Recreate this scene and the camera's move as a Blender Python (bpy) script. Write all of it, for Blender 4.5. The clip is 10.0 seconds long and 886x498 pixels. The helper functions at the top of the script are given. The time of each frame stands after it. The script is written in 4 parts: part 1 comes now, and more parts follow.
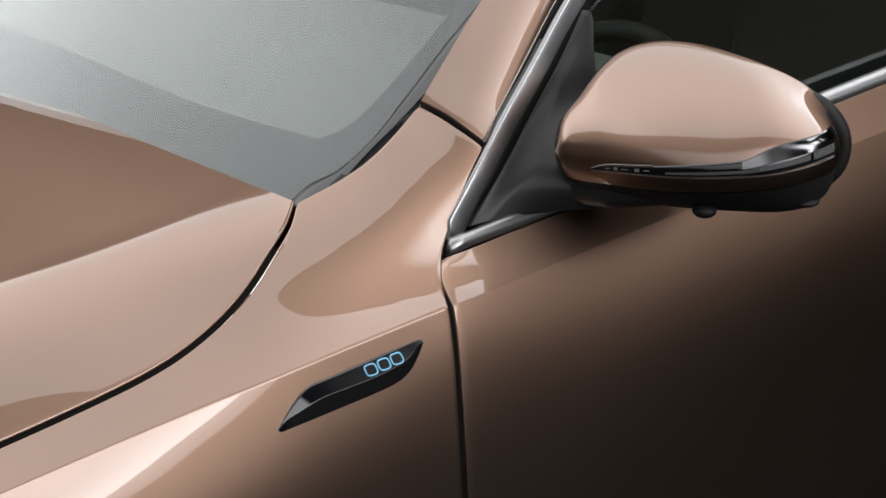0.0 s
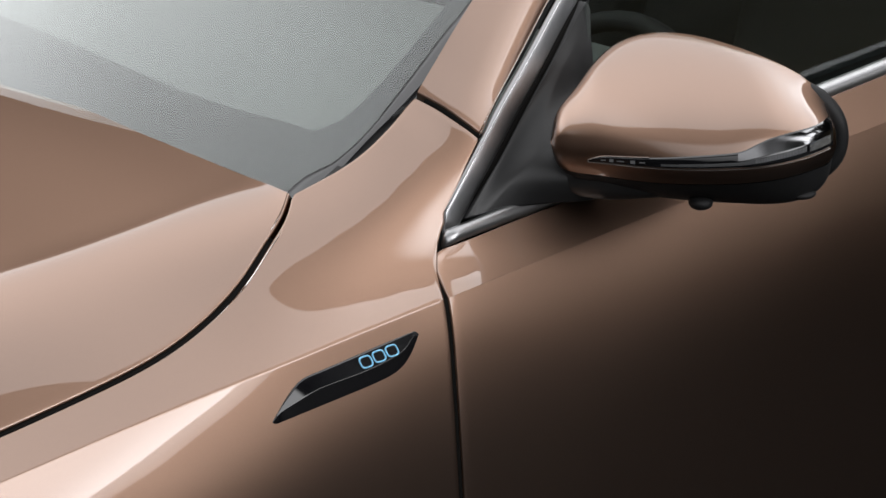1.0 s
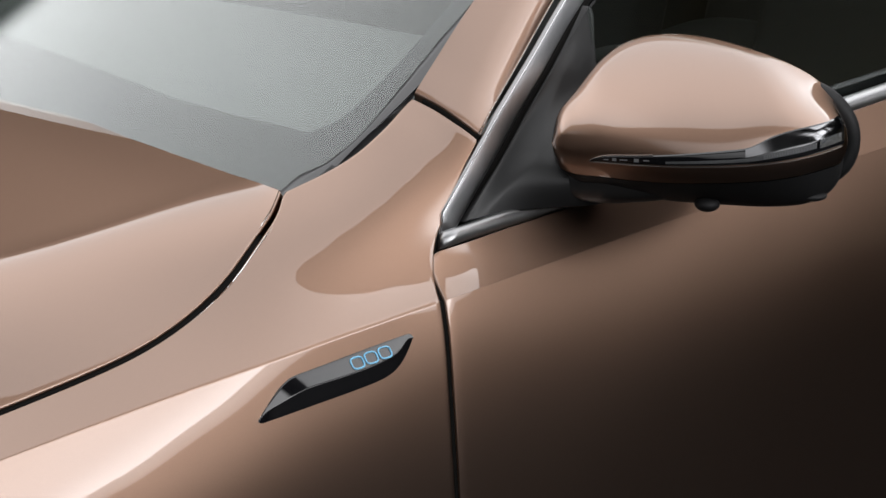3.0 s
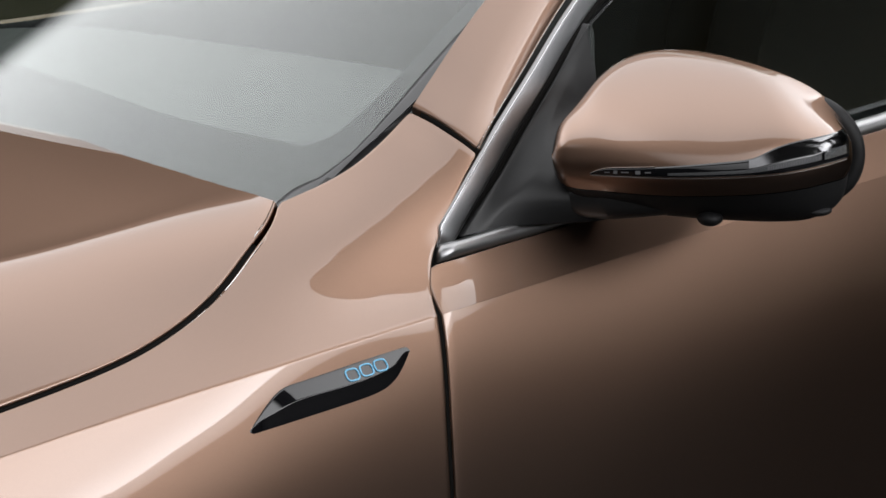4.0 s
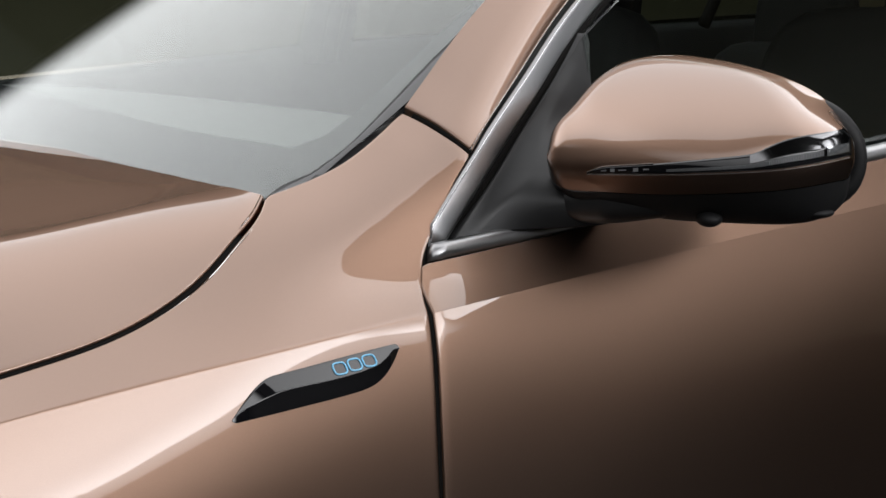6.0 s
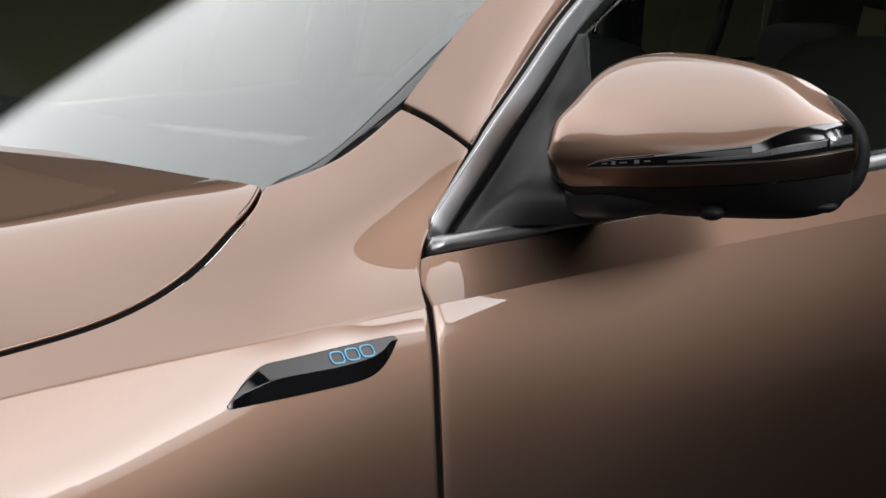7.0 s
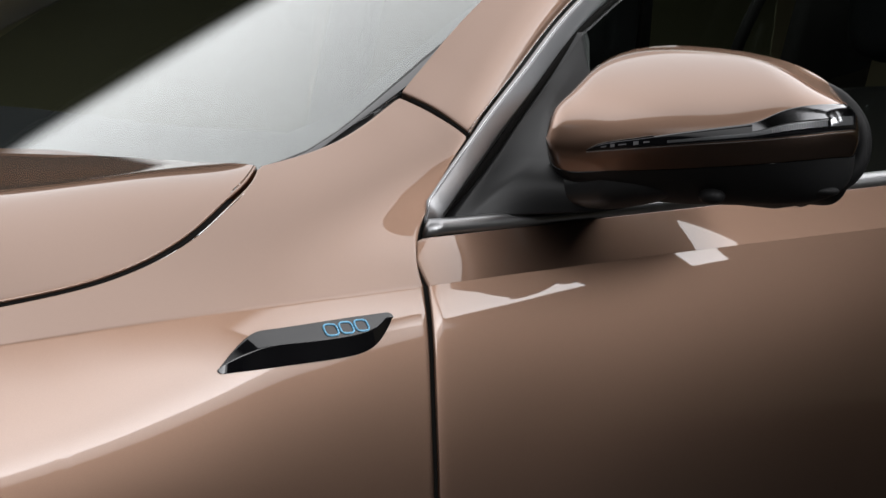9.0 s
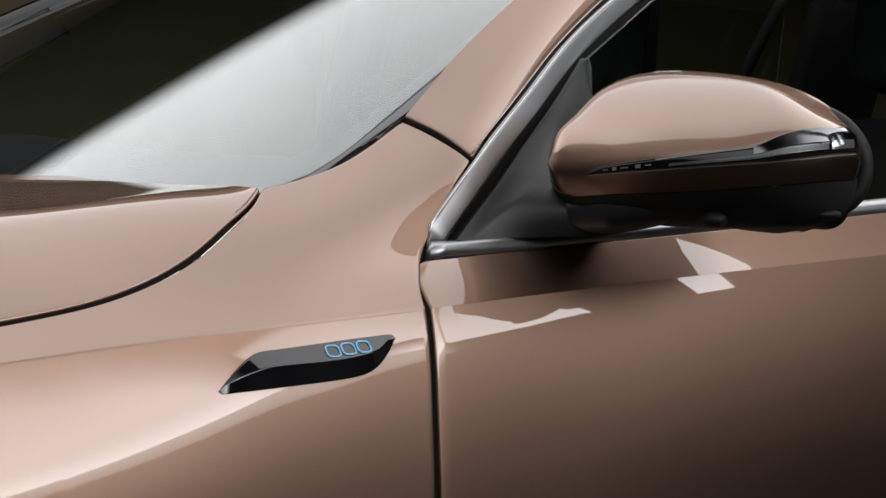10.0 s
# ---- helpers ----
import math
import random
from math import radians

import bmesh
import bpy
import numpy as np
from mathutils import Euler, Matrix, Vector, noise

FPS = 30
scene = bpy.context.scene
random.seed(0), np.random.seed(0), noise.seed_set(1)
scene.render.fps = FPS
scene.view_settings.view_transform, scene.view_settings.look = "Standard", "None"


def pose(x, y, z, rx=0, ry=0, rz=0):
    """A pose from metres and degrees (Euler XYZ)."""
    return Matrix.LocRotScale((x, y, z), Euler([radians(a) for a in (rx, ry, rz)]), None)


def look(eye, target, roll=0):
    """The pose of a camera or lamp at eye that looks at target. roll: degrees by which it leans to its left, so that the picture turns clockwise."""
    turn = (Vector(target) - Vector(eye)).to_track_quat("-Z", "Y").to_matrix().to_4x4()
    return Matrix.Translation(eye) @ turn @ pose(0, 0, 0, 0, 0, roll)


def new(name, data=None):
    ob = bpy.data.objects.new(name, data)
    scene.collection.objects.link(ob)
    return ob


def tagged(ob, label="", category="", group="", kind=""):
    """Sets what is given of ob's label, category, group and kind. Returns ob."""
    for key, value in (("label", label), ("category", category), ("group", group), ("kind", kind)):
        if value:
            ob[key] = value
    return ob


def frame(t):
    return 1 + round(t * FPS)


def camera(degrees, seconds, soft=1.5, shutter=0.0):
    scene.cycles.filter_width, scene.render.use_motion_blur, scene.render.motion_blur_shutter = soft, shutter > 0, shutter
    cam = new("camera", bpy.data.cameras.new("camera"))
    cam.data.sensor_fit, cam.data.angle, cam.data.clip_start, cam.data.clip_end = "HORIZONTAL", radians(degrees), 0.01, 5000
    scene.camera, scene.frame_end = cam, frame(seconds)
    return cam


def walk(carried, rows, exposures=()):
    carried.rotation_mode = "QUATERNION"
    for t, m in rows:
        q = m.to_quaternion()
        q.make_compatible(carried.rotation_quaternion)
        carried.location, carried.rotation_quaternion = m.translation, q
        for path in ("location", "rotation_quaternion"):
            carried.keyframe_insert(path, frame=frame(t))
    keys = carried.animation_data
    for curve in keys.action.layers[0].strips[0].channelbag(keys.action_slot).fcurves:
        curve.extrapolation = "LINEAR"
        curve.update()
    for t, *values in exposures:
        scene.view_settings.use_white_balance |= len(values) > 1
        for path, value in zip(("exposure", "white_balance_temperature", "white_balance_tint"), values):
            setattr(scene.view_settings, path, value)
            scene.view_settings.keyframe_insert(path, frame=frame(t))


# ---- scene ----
cam = camera(32.0, 10.0)
PATH = [
    (0, (-0.811, -0.891, 1.419), (0.432, 0.52, 0.739), -0.6),
    (0.5, (-0.807, -0.893, 1.412), (0.433, 0.522, 0.735), -0.7),
    (1, (-0.802, -0.897, 1.42), (0.43, 0.518, 0.728), -0.7),
    (1.5, (-0.8, -0.889, 1.394), (0.447, 0.527, 0.73), -0.6),
    (2, (-0.793, -0.891, 1.384), (0.452, 0.533, 0.732), -0.5),
    (2.5, (-0.783, -0.892, 1.363), (0.457, 0.549, 0.741), -0.6),
    (4, (-0.771, -0.88, 1.285), (0.492, 0.589, 0.789), -0.2),
    (4.5, (-0.77, -0.874, 1.259), (0.508, 0.599, 0.815), -0.1),
    (5, (-0.77, -0.868, 1.235), (0.52, 0.605, 0.829), 0.1),
    (5.5, (-0.768, -0.865, 1.214), (0.528, 0.609, 0.83), 0.4),
    (7, (-0.76, -0.859, 1.134), (0.548, 0.63, 0.859), 0.6),
    (7.5, (-0.758, -0.859, 1.113), (0.552, 0.633, 0.868), 0.7),
    (8, (-0.754, -0.86, 1.084), (0.555, 0.637, 0.871), 0.7),
    (8.5, (-0.752, -0.858, 1.057), (0.56, 0.64, 0.879), 0.8),
    (9, (-0.751, -0.86, 1.037), (0.559, 0.644, 0.9), 0.9),
    (9.5, (-0.751, -0.864, 1.026), (0.556, 0.647, 0.926), 0.8),
    (10, (-0.75, -0.865, 1.025), (0.555, 0.649, 0.938), 0.9),
]
walk(cam, [(t, look(eye, target, roll)) for t, eye, target, roll in PATH], [(0.0, 0.08), (5.0, 0.04), (7.5, -0.02), (10.0, -0.14)])

# ---------------------------------------------------------------- light
CENTRE = 0.92          # middle plane of the car; its left flank lies near y = 0

world = bpy.data.worlds.new("studio_dark")
scene.world = world
world.use_nodes = True
world.node_tree.nodes["Background"].inputs[0].default_value = (0.5, 0.52, 0.5, 1)
world.node_tree.nodes["Background"].inputs[1].default_value = 0.004


# softboxes hang level at one height and are set square to the camera's line: along SOFT_F away from it and SOFT_R to its right
SOFT_HIGH, SOFT_TURN = 3.0, -39.7
SOFT_R = Vector((math.cos(radians(SOFT_TURN)), math.sin(radians(SOFT_TURN)), 0))
SOFT_F = Vector((-math.sin(radians(SOFT_TURN)), math.cos(radians(SOFT_TURN)), 0))
# each: ahead from, to; right from, to; the way along which its brightness changes (Y ahead, X right), the brightness along it, the length over which the far edge fades, how far it hangs off the common height, and how much brighter its far end is
SOFTBOXES = [
    (-0.31, 3.54, -4.2, 2.80, "X", [(0.0, 2.8), (0.242, 2.7), (0.35, 2.3), (0.404, 2.2), (0.528, 1.7), (0.655, 1.6), (0.72, 1.55), (0.80, 1.9), (0.917, 2.7), (1.0, 3.9)], 0.3, 0.0, 1.08),
    (-6.0, -1.02, -3.0, 7.50, "X", [(0.0, 0.3), (0.139, 0.8), (0.234, 1.15), (0.329, 1.6), (0.433, 3.0), (0.677, 4.9), (0.866, 8.2), (0.868, 2.8), (1.0, 1.7)], 0.45, 0.0, 1.0),
    (-1.06, -0.15, 3.45, 6.10, "X", [(0.0, 0.8), (0.12, 3.2), (0.5, 5.0), (1.0, 6.0)], 0.0, -0.025, 1.0),
    (0.38, 0.58, 3.45, 6.10, "X", [(0.0, 0.8), (0.12, 3.2), (0.5, 5.0), (1.0, 6.0)], 0.0, -0.025, 1.0),
]
SOFT_COLOUR = (0.98, 0.98, 1.0)


# ---------------------------------------------------------------- materials
def shader(name, colour, rough=0.5, metal=0.0, coat=0.0, coat_rough=0.03, spec=0.5):
    mat = bpy.data.materials.new(name)
    mat.use_nodes = True
    b = mat.node_tree.nodes["Principled BSDF"]
    b.inputs["Base Color"].default_value = (*colour, 1)
    b.inputs["Roughness"].default_value = rough
    b.inputs["Metallic"].default_value = metal
    b.inputs["Coat Weight"].default_value = coat
    b.inputs["Coat Roughness"].default_value = coat_rough
    b.inputs["Specular IOR Level"].default_value = spec
    return mat


def vary(mat, colour, scale, amount, rough=0.0, bump=0.0, bump_scale=None, detail=4.0):
    """Noise in the base colour, the roughness and the relief of a material."""
    tree = mat.node_tree
    b = tree.nodes["Principled BSDF"]
    at = tree.nodes.new("ShaderNodeTexCoord")
    n = tree.nodes.new("ShaderNodeTexNoise")
    n.inputs["Scale"].default_value, n.inputs["Detail"].default_value = scale, detail
    tree.links.new(at.outputs["Object"], n.inputs["Vector"])
    if amount:
        mix = tree.nodes.new("ShaderNodeMix")
        mix.data_type = "RGBA"
        mix.inputs[6].default_value = (*[c * (1 - amount) for c in colour], 1)
        mix.inputs[7].default_value = (*[min(1, c * (1 + amount)) for c in colour], 1)
        tree.links.new(n.outputs["Fac"], mix.inputs[0])
        tree.links.new(mix.outputs[2], b.inputs["Base Color"])
    if rough:
        r0 = b.inputs["Roughness"].default_value
        m = tree.nodes.new("ShaderNodeMapRange")
        m.inputs["To Min"].default_value, m.inputs["To Max"].default_value = max(0.0, r0 - rough), r0 + rough
        n2 = tree.nodes.new("ShaderNodeTexNoise")
        n2.inputs["Scale"].default_value = scale * 0.13
        tree.links.new(at.outputs["Object"], n2.inputs["Vector"])
        tree.links.new(n2.outputs["Fac"], m.inputs["Value"])
        tree.links.new(m.outputs["Result"], b.inputs["Roughness"])
    if bump:
        n3 = tree.nodes.new("ShaderNodeTexNoise")
        n3.inputs["Scale"].default_value = bump_scale or scale
        tree.links.new(at.outputs["Object"], n3.inputs["Vector"])
        bm = tree.nodes.new("ShaderNodeBump")
        bm.inputs["Strength"].default_value, bm.inputs["Distance"].default_value = bump, 0.001
        tree.links.new(n3.outputs["Fac"], bm.inputs["Height"])
        tree.links.new(bm.outputs["Normal"], b.inputs["Normal"])
    return mat


COPPER = (0.285, 0.179, 0.129)


def metallic_paint(name, colour, spread):
    """Metal flakes under a clear, smooth lacquer."""
    mat = bpy.data.materials.new(name)
    mat.use_nodes = True
    tree = mat.node_tree
    tree.nodes.clear()
    out, mix = tree.nodes.new("ShaderNodeOutputMaterial"), tree.nodes.new("ShaderNodeMixShader")
    flakes, lacquer, fresnel = tree.nodes.new("ShaderNodeBsdfGlossy"), tree.nodes.new("ShaderNodeBsdfGlossy"), tree.nodes.new("ShaderNodeFresnel")
    flakes.distribution, flakes.inputs["Roughness"].default_value = "BECKMANN", spread
    lacquer.distribution, lacquer.inputs["Roughness"].default_value = "GGX", 0.012
    lacquer.inputs["Color"].default_value = (1, 1, 1, 1)
    fresnel.inputs["IOR"].default_value = 1.70
    place, grain, tone = tree.nodes.new("ShaderNodeTexCoord"), tree.nodes.new("ShaderNodeTexNoise"), tree.nodes.new("ShaderNodeMix")
    grain.inputs["Scale"].default_value = 2600
    tone.data_type = "RGBA"
    tone.inputs[6].default_value, tone.inputs[7].default_value = (*[c * 0.9 for c in colour], 1), (*[c * 1.1 for c in colour], 1)
    for a, b in ((place.outputs["Object"], grain.inputs["Vector"]), (grain.outputs["Fac"], tone.inputs[0]), (tone.outputs[2], flakes.inputs["Color"]), (fresnel.outputs[0], mix.inputs[0]),
                 (flakes.outputs[0], mix.inputs[1]), (lacquer.outputs[0], mix.inputs[2]), (mix.outputs[0], out.inputs["Surface"])):
        tree.links.new(a, b)
    return mat


paint = metallic_paint("copper_metallic_paint", COPPER, 0.485)
gloss_black = shader("gloss_black", (0.006, 0.006, 0.007), 0.06, 0, 0.6, 0.02)
plastic = vary(shader("black_grained_plastic", (0.006, 0.006, 0.0063), 0.55, spec=0.3), (0.010, 0.010, 0.0105), 900, 0.2, 0.05, 0.25, 1400)
sail_plastic = vary(shader("satin_black_plastic", (0.014, 0.014, 0.0145), 0.42, spec=0.5), (0.014, 0.014, 0.0145), 900, 0.15, 0.04, 0.12, 1500)
rubber = vary(shader("black_rubber", (0.012, 0.012, 0.012), 0.6), (0.012, 0.012, 0.012), 300, 0.2, 0.05)
chrome = vary(shader("satin_aluminium_trim", (0.42, 0.42, 0.425), 0.36, 1.0), (0.42, 0.42, 0.425), 500, 0.04, 0.03)
dark_chrome = vary(shader("dark_satin_trim", (0.30, 0.302, 0.308), 0.30, 1.0), (0.30, 0.302, 0.308), 500, 0.05, 0.03)
bright = shader("polished_metal", (0.8, 0.8, 0.82), 0.08, 1.0)
cloth = vary(shader("black_seat_leather", (0.006, 0.006, 0.0063), 0.65, spec=0.12), (0.008, 0.008, 0.0085), 120, 0.3, 0.08, 0.3, 500)
frit_black = shader("black_glass_edge_print", (0.006, 0.006, 0.007), 0.7, spec=0.05)
blue = shader("light_blue_enamel", (0.24, 0.60, 0.88), 0.35)
grey_print = shader("grey_print", (0.17, 0.17, 0.175), 0.5)
seal_grey = vary(shader("grey_rubber_seal", (0.022, 0.022, 0.023), 0.33, spec=0.6), (0.022, 0.022, 0.023), 300, 0.15, 0.04)
# near-black for window seal, bonnet edge and posts; also the shade in panel gaps
dull_black = shader("dull_black_parts_and_gap_shade", (0.004, 0.0035, 0.003), 0.8, spec=0.1)


def glass(name, tint, ior=1.5, rough=0.0):
    mat = bpy.data.materials.new(name)
    mat.use_nodes = True
    b = mat.node_tree.nodes["Principled BSDF"]
    b.inputs["Base Color"].default_value = (*tint, 1)
    b.inputs["Transmission Weight"].default_value = 1
    b.inputs["Roughness"].default_value, b.inputs["IOR"].default_value = rough, ior
    return mat


screen_glass = glass("windscreen_glass", (0.86, 0.93, 0.90), 1.43)
side_glass = glass("green_tinted_side_glass", (0.74, 0.84, 0.79))


# ---------------------------------------------------------------- mesh helpers
def mesh_object(name, verts, faces, mat, parent=None, label="", smooth=True):
    me = bpy.data.meshes.new(name)
    me.from_pydata([tuple(map(float, v)) for v in verts], [], faces)
    bm = bmesh.new()
    bm.from_mesh(me)
    bmesh.ops.remove_doubles(bm, verts=bm.verts, dist=3e-5)
    bm.to_mesh(me)
    bm.free()
    if smooth:
        me.polygons.foreach_set("use_smooth", [True] * len(me.polygons))
    me.materials.append(mat)
    ob = new(name, me)
    if parent is not None:
        ob.parent = parent
    if label:
        tagged(ob, label)
    return ob


def part(name, bm, mat, parent, label="", smooth=True):
    """Links a bmesh as one mesh object under a thing or a part."""
    me = bpy.data.meshes.new(name)
    bm.to_mesh(me)
    bm.free()
    if smooth:
        me.polygons.foreach_set("use_smooth", [True] * len(me.polygons))
    me.materials.append(mat)
    ob = new(name, me)
    ob.parent = parent
    if label:
        tagged(ob, label)
    return ob


def spline(points, n):
    """n points along a natural cubic spline through the given ones, by chord length."""
    p = np.array(points, float)
    t = np.r_[0, np.cumsum(np.linalg.norm(np.diff(p, axis=0), axis=1) ** 0.75)]
    h = np.diff(t)
    k = len(p)
    a, rhs = np.zeros((k, k)), np.zeros((k, p.shape[1]))
    a[0, 0] = a[-1, -1] = 1
    for i in range(1, k - 1):
        a[i, i - 1 : i + 2] = h[i - 1], 2 * (h[i - 1] + h[i]), h[i]
        rhs[i] = 6 * ((p[i + 1] - p[i]) / h[i] - (p[i] - p[i - 1]) / h[i - 1])
    m = np.linalg.solve(a, rhs)
    at = np.linspace(0, t[-1], n)
    i = np.clip(np.searchsorted(t, at, "right") - 1, 0, k - 2)
    hi, d0, d1 = h[i][:, None], (at - t[i])[:, None], (t[i + 1] - at)[:, None]
    return (m[i] * d1**3 + m[i + 1] * d0**3) / (6 * hi) + (p[i] / hi - m[i] * hi / 6) * d1 + (p[i + 1] / hi - m[i + 1] * hi / 6) * d0


def even(curve, n):
    """A polyline resampled at n even steps of its length."""
    c = np.array(curve, float)
    s = np.r_[0, np.cumsum(np.linalg.norm(np.diff(c, axis=0), axis=1))]
    return np.stack([np.interp(np.linspace(0, s[-1], n), s, c[:, k]) for k in range(c.shape[1])], 1)


def coons(low, high, left, right, v=None):
    """A grid [u, v] between four border curves: low and high run along u, left and right along v; v: the steps across."""
    nu, nv = len(low), len(left)
    even_v = np.linspace(0, 1, nv)
    v = even_v if v is None else v
    left, right = (np.stack([np.interp(v, even_v, c[:, k]) for k in range(c.shape[1])], 1) for c in (left, right))
    u, v = np.linspace(0, 1, nu)[:, None, None], v[None, :, None]
    ruled = (1 - v) * low[:, None] + v * high[:, None] + (1 - u) * left[None] + u * right[None]
    return ruled - ((1 - u) * (1 - v) * low[0] + u * (1 - v) * low[-1] + (1 - u) * v * high[0] + u * v * high[-1])


def grid_normals(g):
    du, dv = np.gradient(g, axis=0), np.gradient(g, axis=1)
    n = np.cross(du, dv)
    return n / np.maximum(np.linalg.norm(n, axis=-1, keepdims=True), 1e-12)


def rolled(g, sides, radius=0.0022, depth=0.014, out=-1.0):
    """Turns the named borders of a sheet inwards with a small radius: u0, u1, v0, v1. out: the side of the normal that faces outside."""
    for side in sides:
        turn = side[0] == "v"
        a = np.swapaxes(g, 0, 1) if turn else g
        n = grid_normals(g) * out
        n = np.swapaxes(n, 0, 1) if turn else n
        last, inner, nn = (a[0], a[1], n[0]) if side[1] == "0" else (a[-1], a[-2], n[-1])
        t = last - inner
        t -= (t * nn).sum(-1, keepdims=True) * nn
        t /= np.maximum(np.linalg.norm(t, axis=-1, keepdims=True), 1e-9)
        last = last - t * radius
        a = a.copy()
        a[0 if side[1] == "0" else -1] = last
        rows = [last + t * radius * math.sin(w) - nn * radius * (1 - math.cos(w)) for w in (0.4, 0.8, 1.2, math.pi / 2)]
        rows.append(rows[-1] - nn * depth)
        a = np.concatenate([np.array(rows)[::-1], a]) if side[1] == "0" else np.concatenate([a, np.array(rows)])
        g = np.swapaxes(a, 0, 1) if turn else a
    return g


def sheet(grids, out=-1.0):
    """Vertices and faces of one or more grids."""
    verts, faces = [], []
    for g in grids if isinstance(grids, list) else [grids]:
        nu, nv = g.shape[:2]
        base = len(verts)
        verts += list(g.reshape(-1, 3))
        for i in range(nu - 1):
            for j in range(nv - 1):
                q = [base + i * nv + j, base + (i + 1) * nv + j, base + (i + 1) * nv + j + 1, base + i * nv + j + 1]
                faces.append(q if out > 0 else q[::-1])
    return verts, faces


def flipped(verts, faces):
    """The same on the other side of the car."""
    return [(v[0], 2 * CENTRE - v[1], v[2]) for v in verts], [f[::-1] for f in faces]


def plate(curve_a, curve_b, bulge, n=9, thick=0.006):
    """A trim strip between two edge curves, arched outwards, with a back."""
    a, b = np.array(curve_a), np.array(curve_b)
    t = np.gradient(a, axis=0)
    nrm = np.cross(t, b - a)
    nrm /= np.linalg.norm(nrm, axis=1, keepdims=True)
    if nrm[:, 1].mean() > 0:
        nrm = -nrm
    rows = []
    for k in range(n):
        w = k / (n - 1)
        rows.append(a * (1 - w) + b * w + nrm * bulge * (1 - abs(2 * w - 1) ** 2.6))
    rows = [rows[0] - nrm * thick] + rows + [rows[-1] - nrm * thick]
    g = np.swapaxes(np.array(rows), 0, 1)
    d = np.cross(g[1, 3] - g[0, 3], g[0, 4] - g[0, 3])
    verts, faces = sheet(g, 1.0 if d @ nrm[0] > 0 else -1.0)
    nv, n0 = g.shape[1], len(verts)
    caps = [verts[i] for i in range(nv)] + [verts[n0 - nv + i] for i in range(nv)]
    return verts + caps, faces + [list(range(n0, n0 + nv)), list(range(n0 + nv, n0 + 2 * nv))]


# ---------------------------------------------------------------- body surface
# Shape lines of the left side as (x, y, z).
HOOD_LINE = [(-0.98, 0.085, 0.868), (-0.7, 0.056, 0.893), (-0.4, 0.046, 0.922), (-0.31, 0.0455, 0.933), (-0.255, 0.049, 0.942), (-0.2, 0.061, 0.957),
             (-0.163, 0.072, 0.974), (-0.137, 0.080, 0.992), (-0.112, 0.092, 1.006), (-0.090, 0.112, 1.0175)]
GLASS_LINE = [(-0.090, 0.112, 1.0175), (-0.052, 0.112, 1.026), (-0.022, 0.1105, 1.036), (0.003, 0.1095, 1.049), (0.026, 0.1115, 1.0625), (0.049, 0.117, 1.0745)]
EDGE_LOW = [(0.081, 0.067, 1.0415), (0.053, 0.053, 1.0235), (0.033, 0.0435, 1.0055), (0.016, 0.037, 0.9875), (0.004, 0.0315, 0.9755), (-0.003, 0.0262, 0.966), (-0.009, 0.0195, 0.950), (-0.010, 0.011, 0.9305)]
SHOULDER = [(-0.98, 0.030, 0.846), (-0.7, 0.0175, 0.879), (-0.42, 0.0155, 0.9045), (-0.286, 0.0125, 0.9155), (-0.181, 0.012, 0.922), (-0.07, 0.011, 0.9275), (-0.012, 0.011, 0.9305)]
SEAM = [(0.050, 0.117, 1.0745), (0.058, 0.0975, 1.0665), (0.066, 0.083, 1.0575), (0.081, 0.067, 1.0415)]
BELT = [(0.009, 0.0345, 0.965), (0.067, 0.0375, 0.9673), (0.146, 0.038, 0.972), (0.36, 0.038, 0.985), (0.6, 0.040, 0.9995), (1.2, 0.048, 1.035)]


SHOULDER_DOOR = [(0.3, 0.0115, 0.9465), (0.7, 0.0115, 0.964), (1.2, 0.012, 0.985)]
SHOULDER_REAR = [(2.2, 0.02, 1.02), (3.4, 0.09, 1.04)]
shoulder_all = spline(SHOULDER + SHOULDER_DOOR + SHOULDER_REAR, 5000)


def shoulder_z(x):
    return np.interp(x, shoulder_all[:, 0], shoulder_all[:, 2])


def fair_sheet(points, loose):
    """A fair y = f(x, z) that passes near the shape lines; loose: how much the points are smoothed."""
    p = np.array(points, float)
    c, unit = p[:, [0, 2]], 10.0

    def kernel(a, b):
        r2 = (((a[:, None] - b[None]) * unit) ** 2).sum(-1)
        return r2 * r2 * np.log(r2 + 1e-12)

    def poly(q):
        x, z = q[:, 0] * unit, q[:, 1] * unit - 10
        return np.c_[np.ones(len(q)), x, z, x * x, x * z, z * z]

    n = len(c)
    big = np.block([[kernel(c, c) - loose * np.eye(n), poly(c)], [poly(c).T, np.zeros((6, 6))]])
    w = np.linalg.solve(big, np.r_[p[:, 1], np.zeros(6)])

    def y_at(q):
        q = np.asarray(q, float)
        return np.concatenate([kernel(k, c) @ w[:n] + poly(k) @ w[n:] for k in np.array_split(q, max(1, len(q) // 3000))])

    return y_at


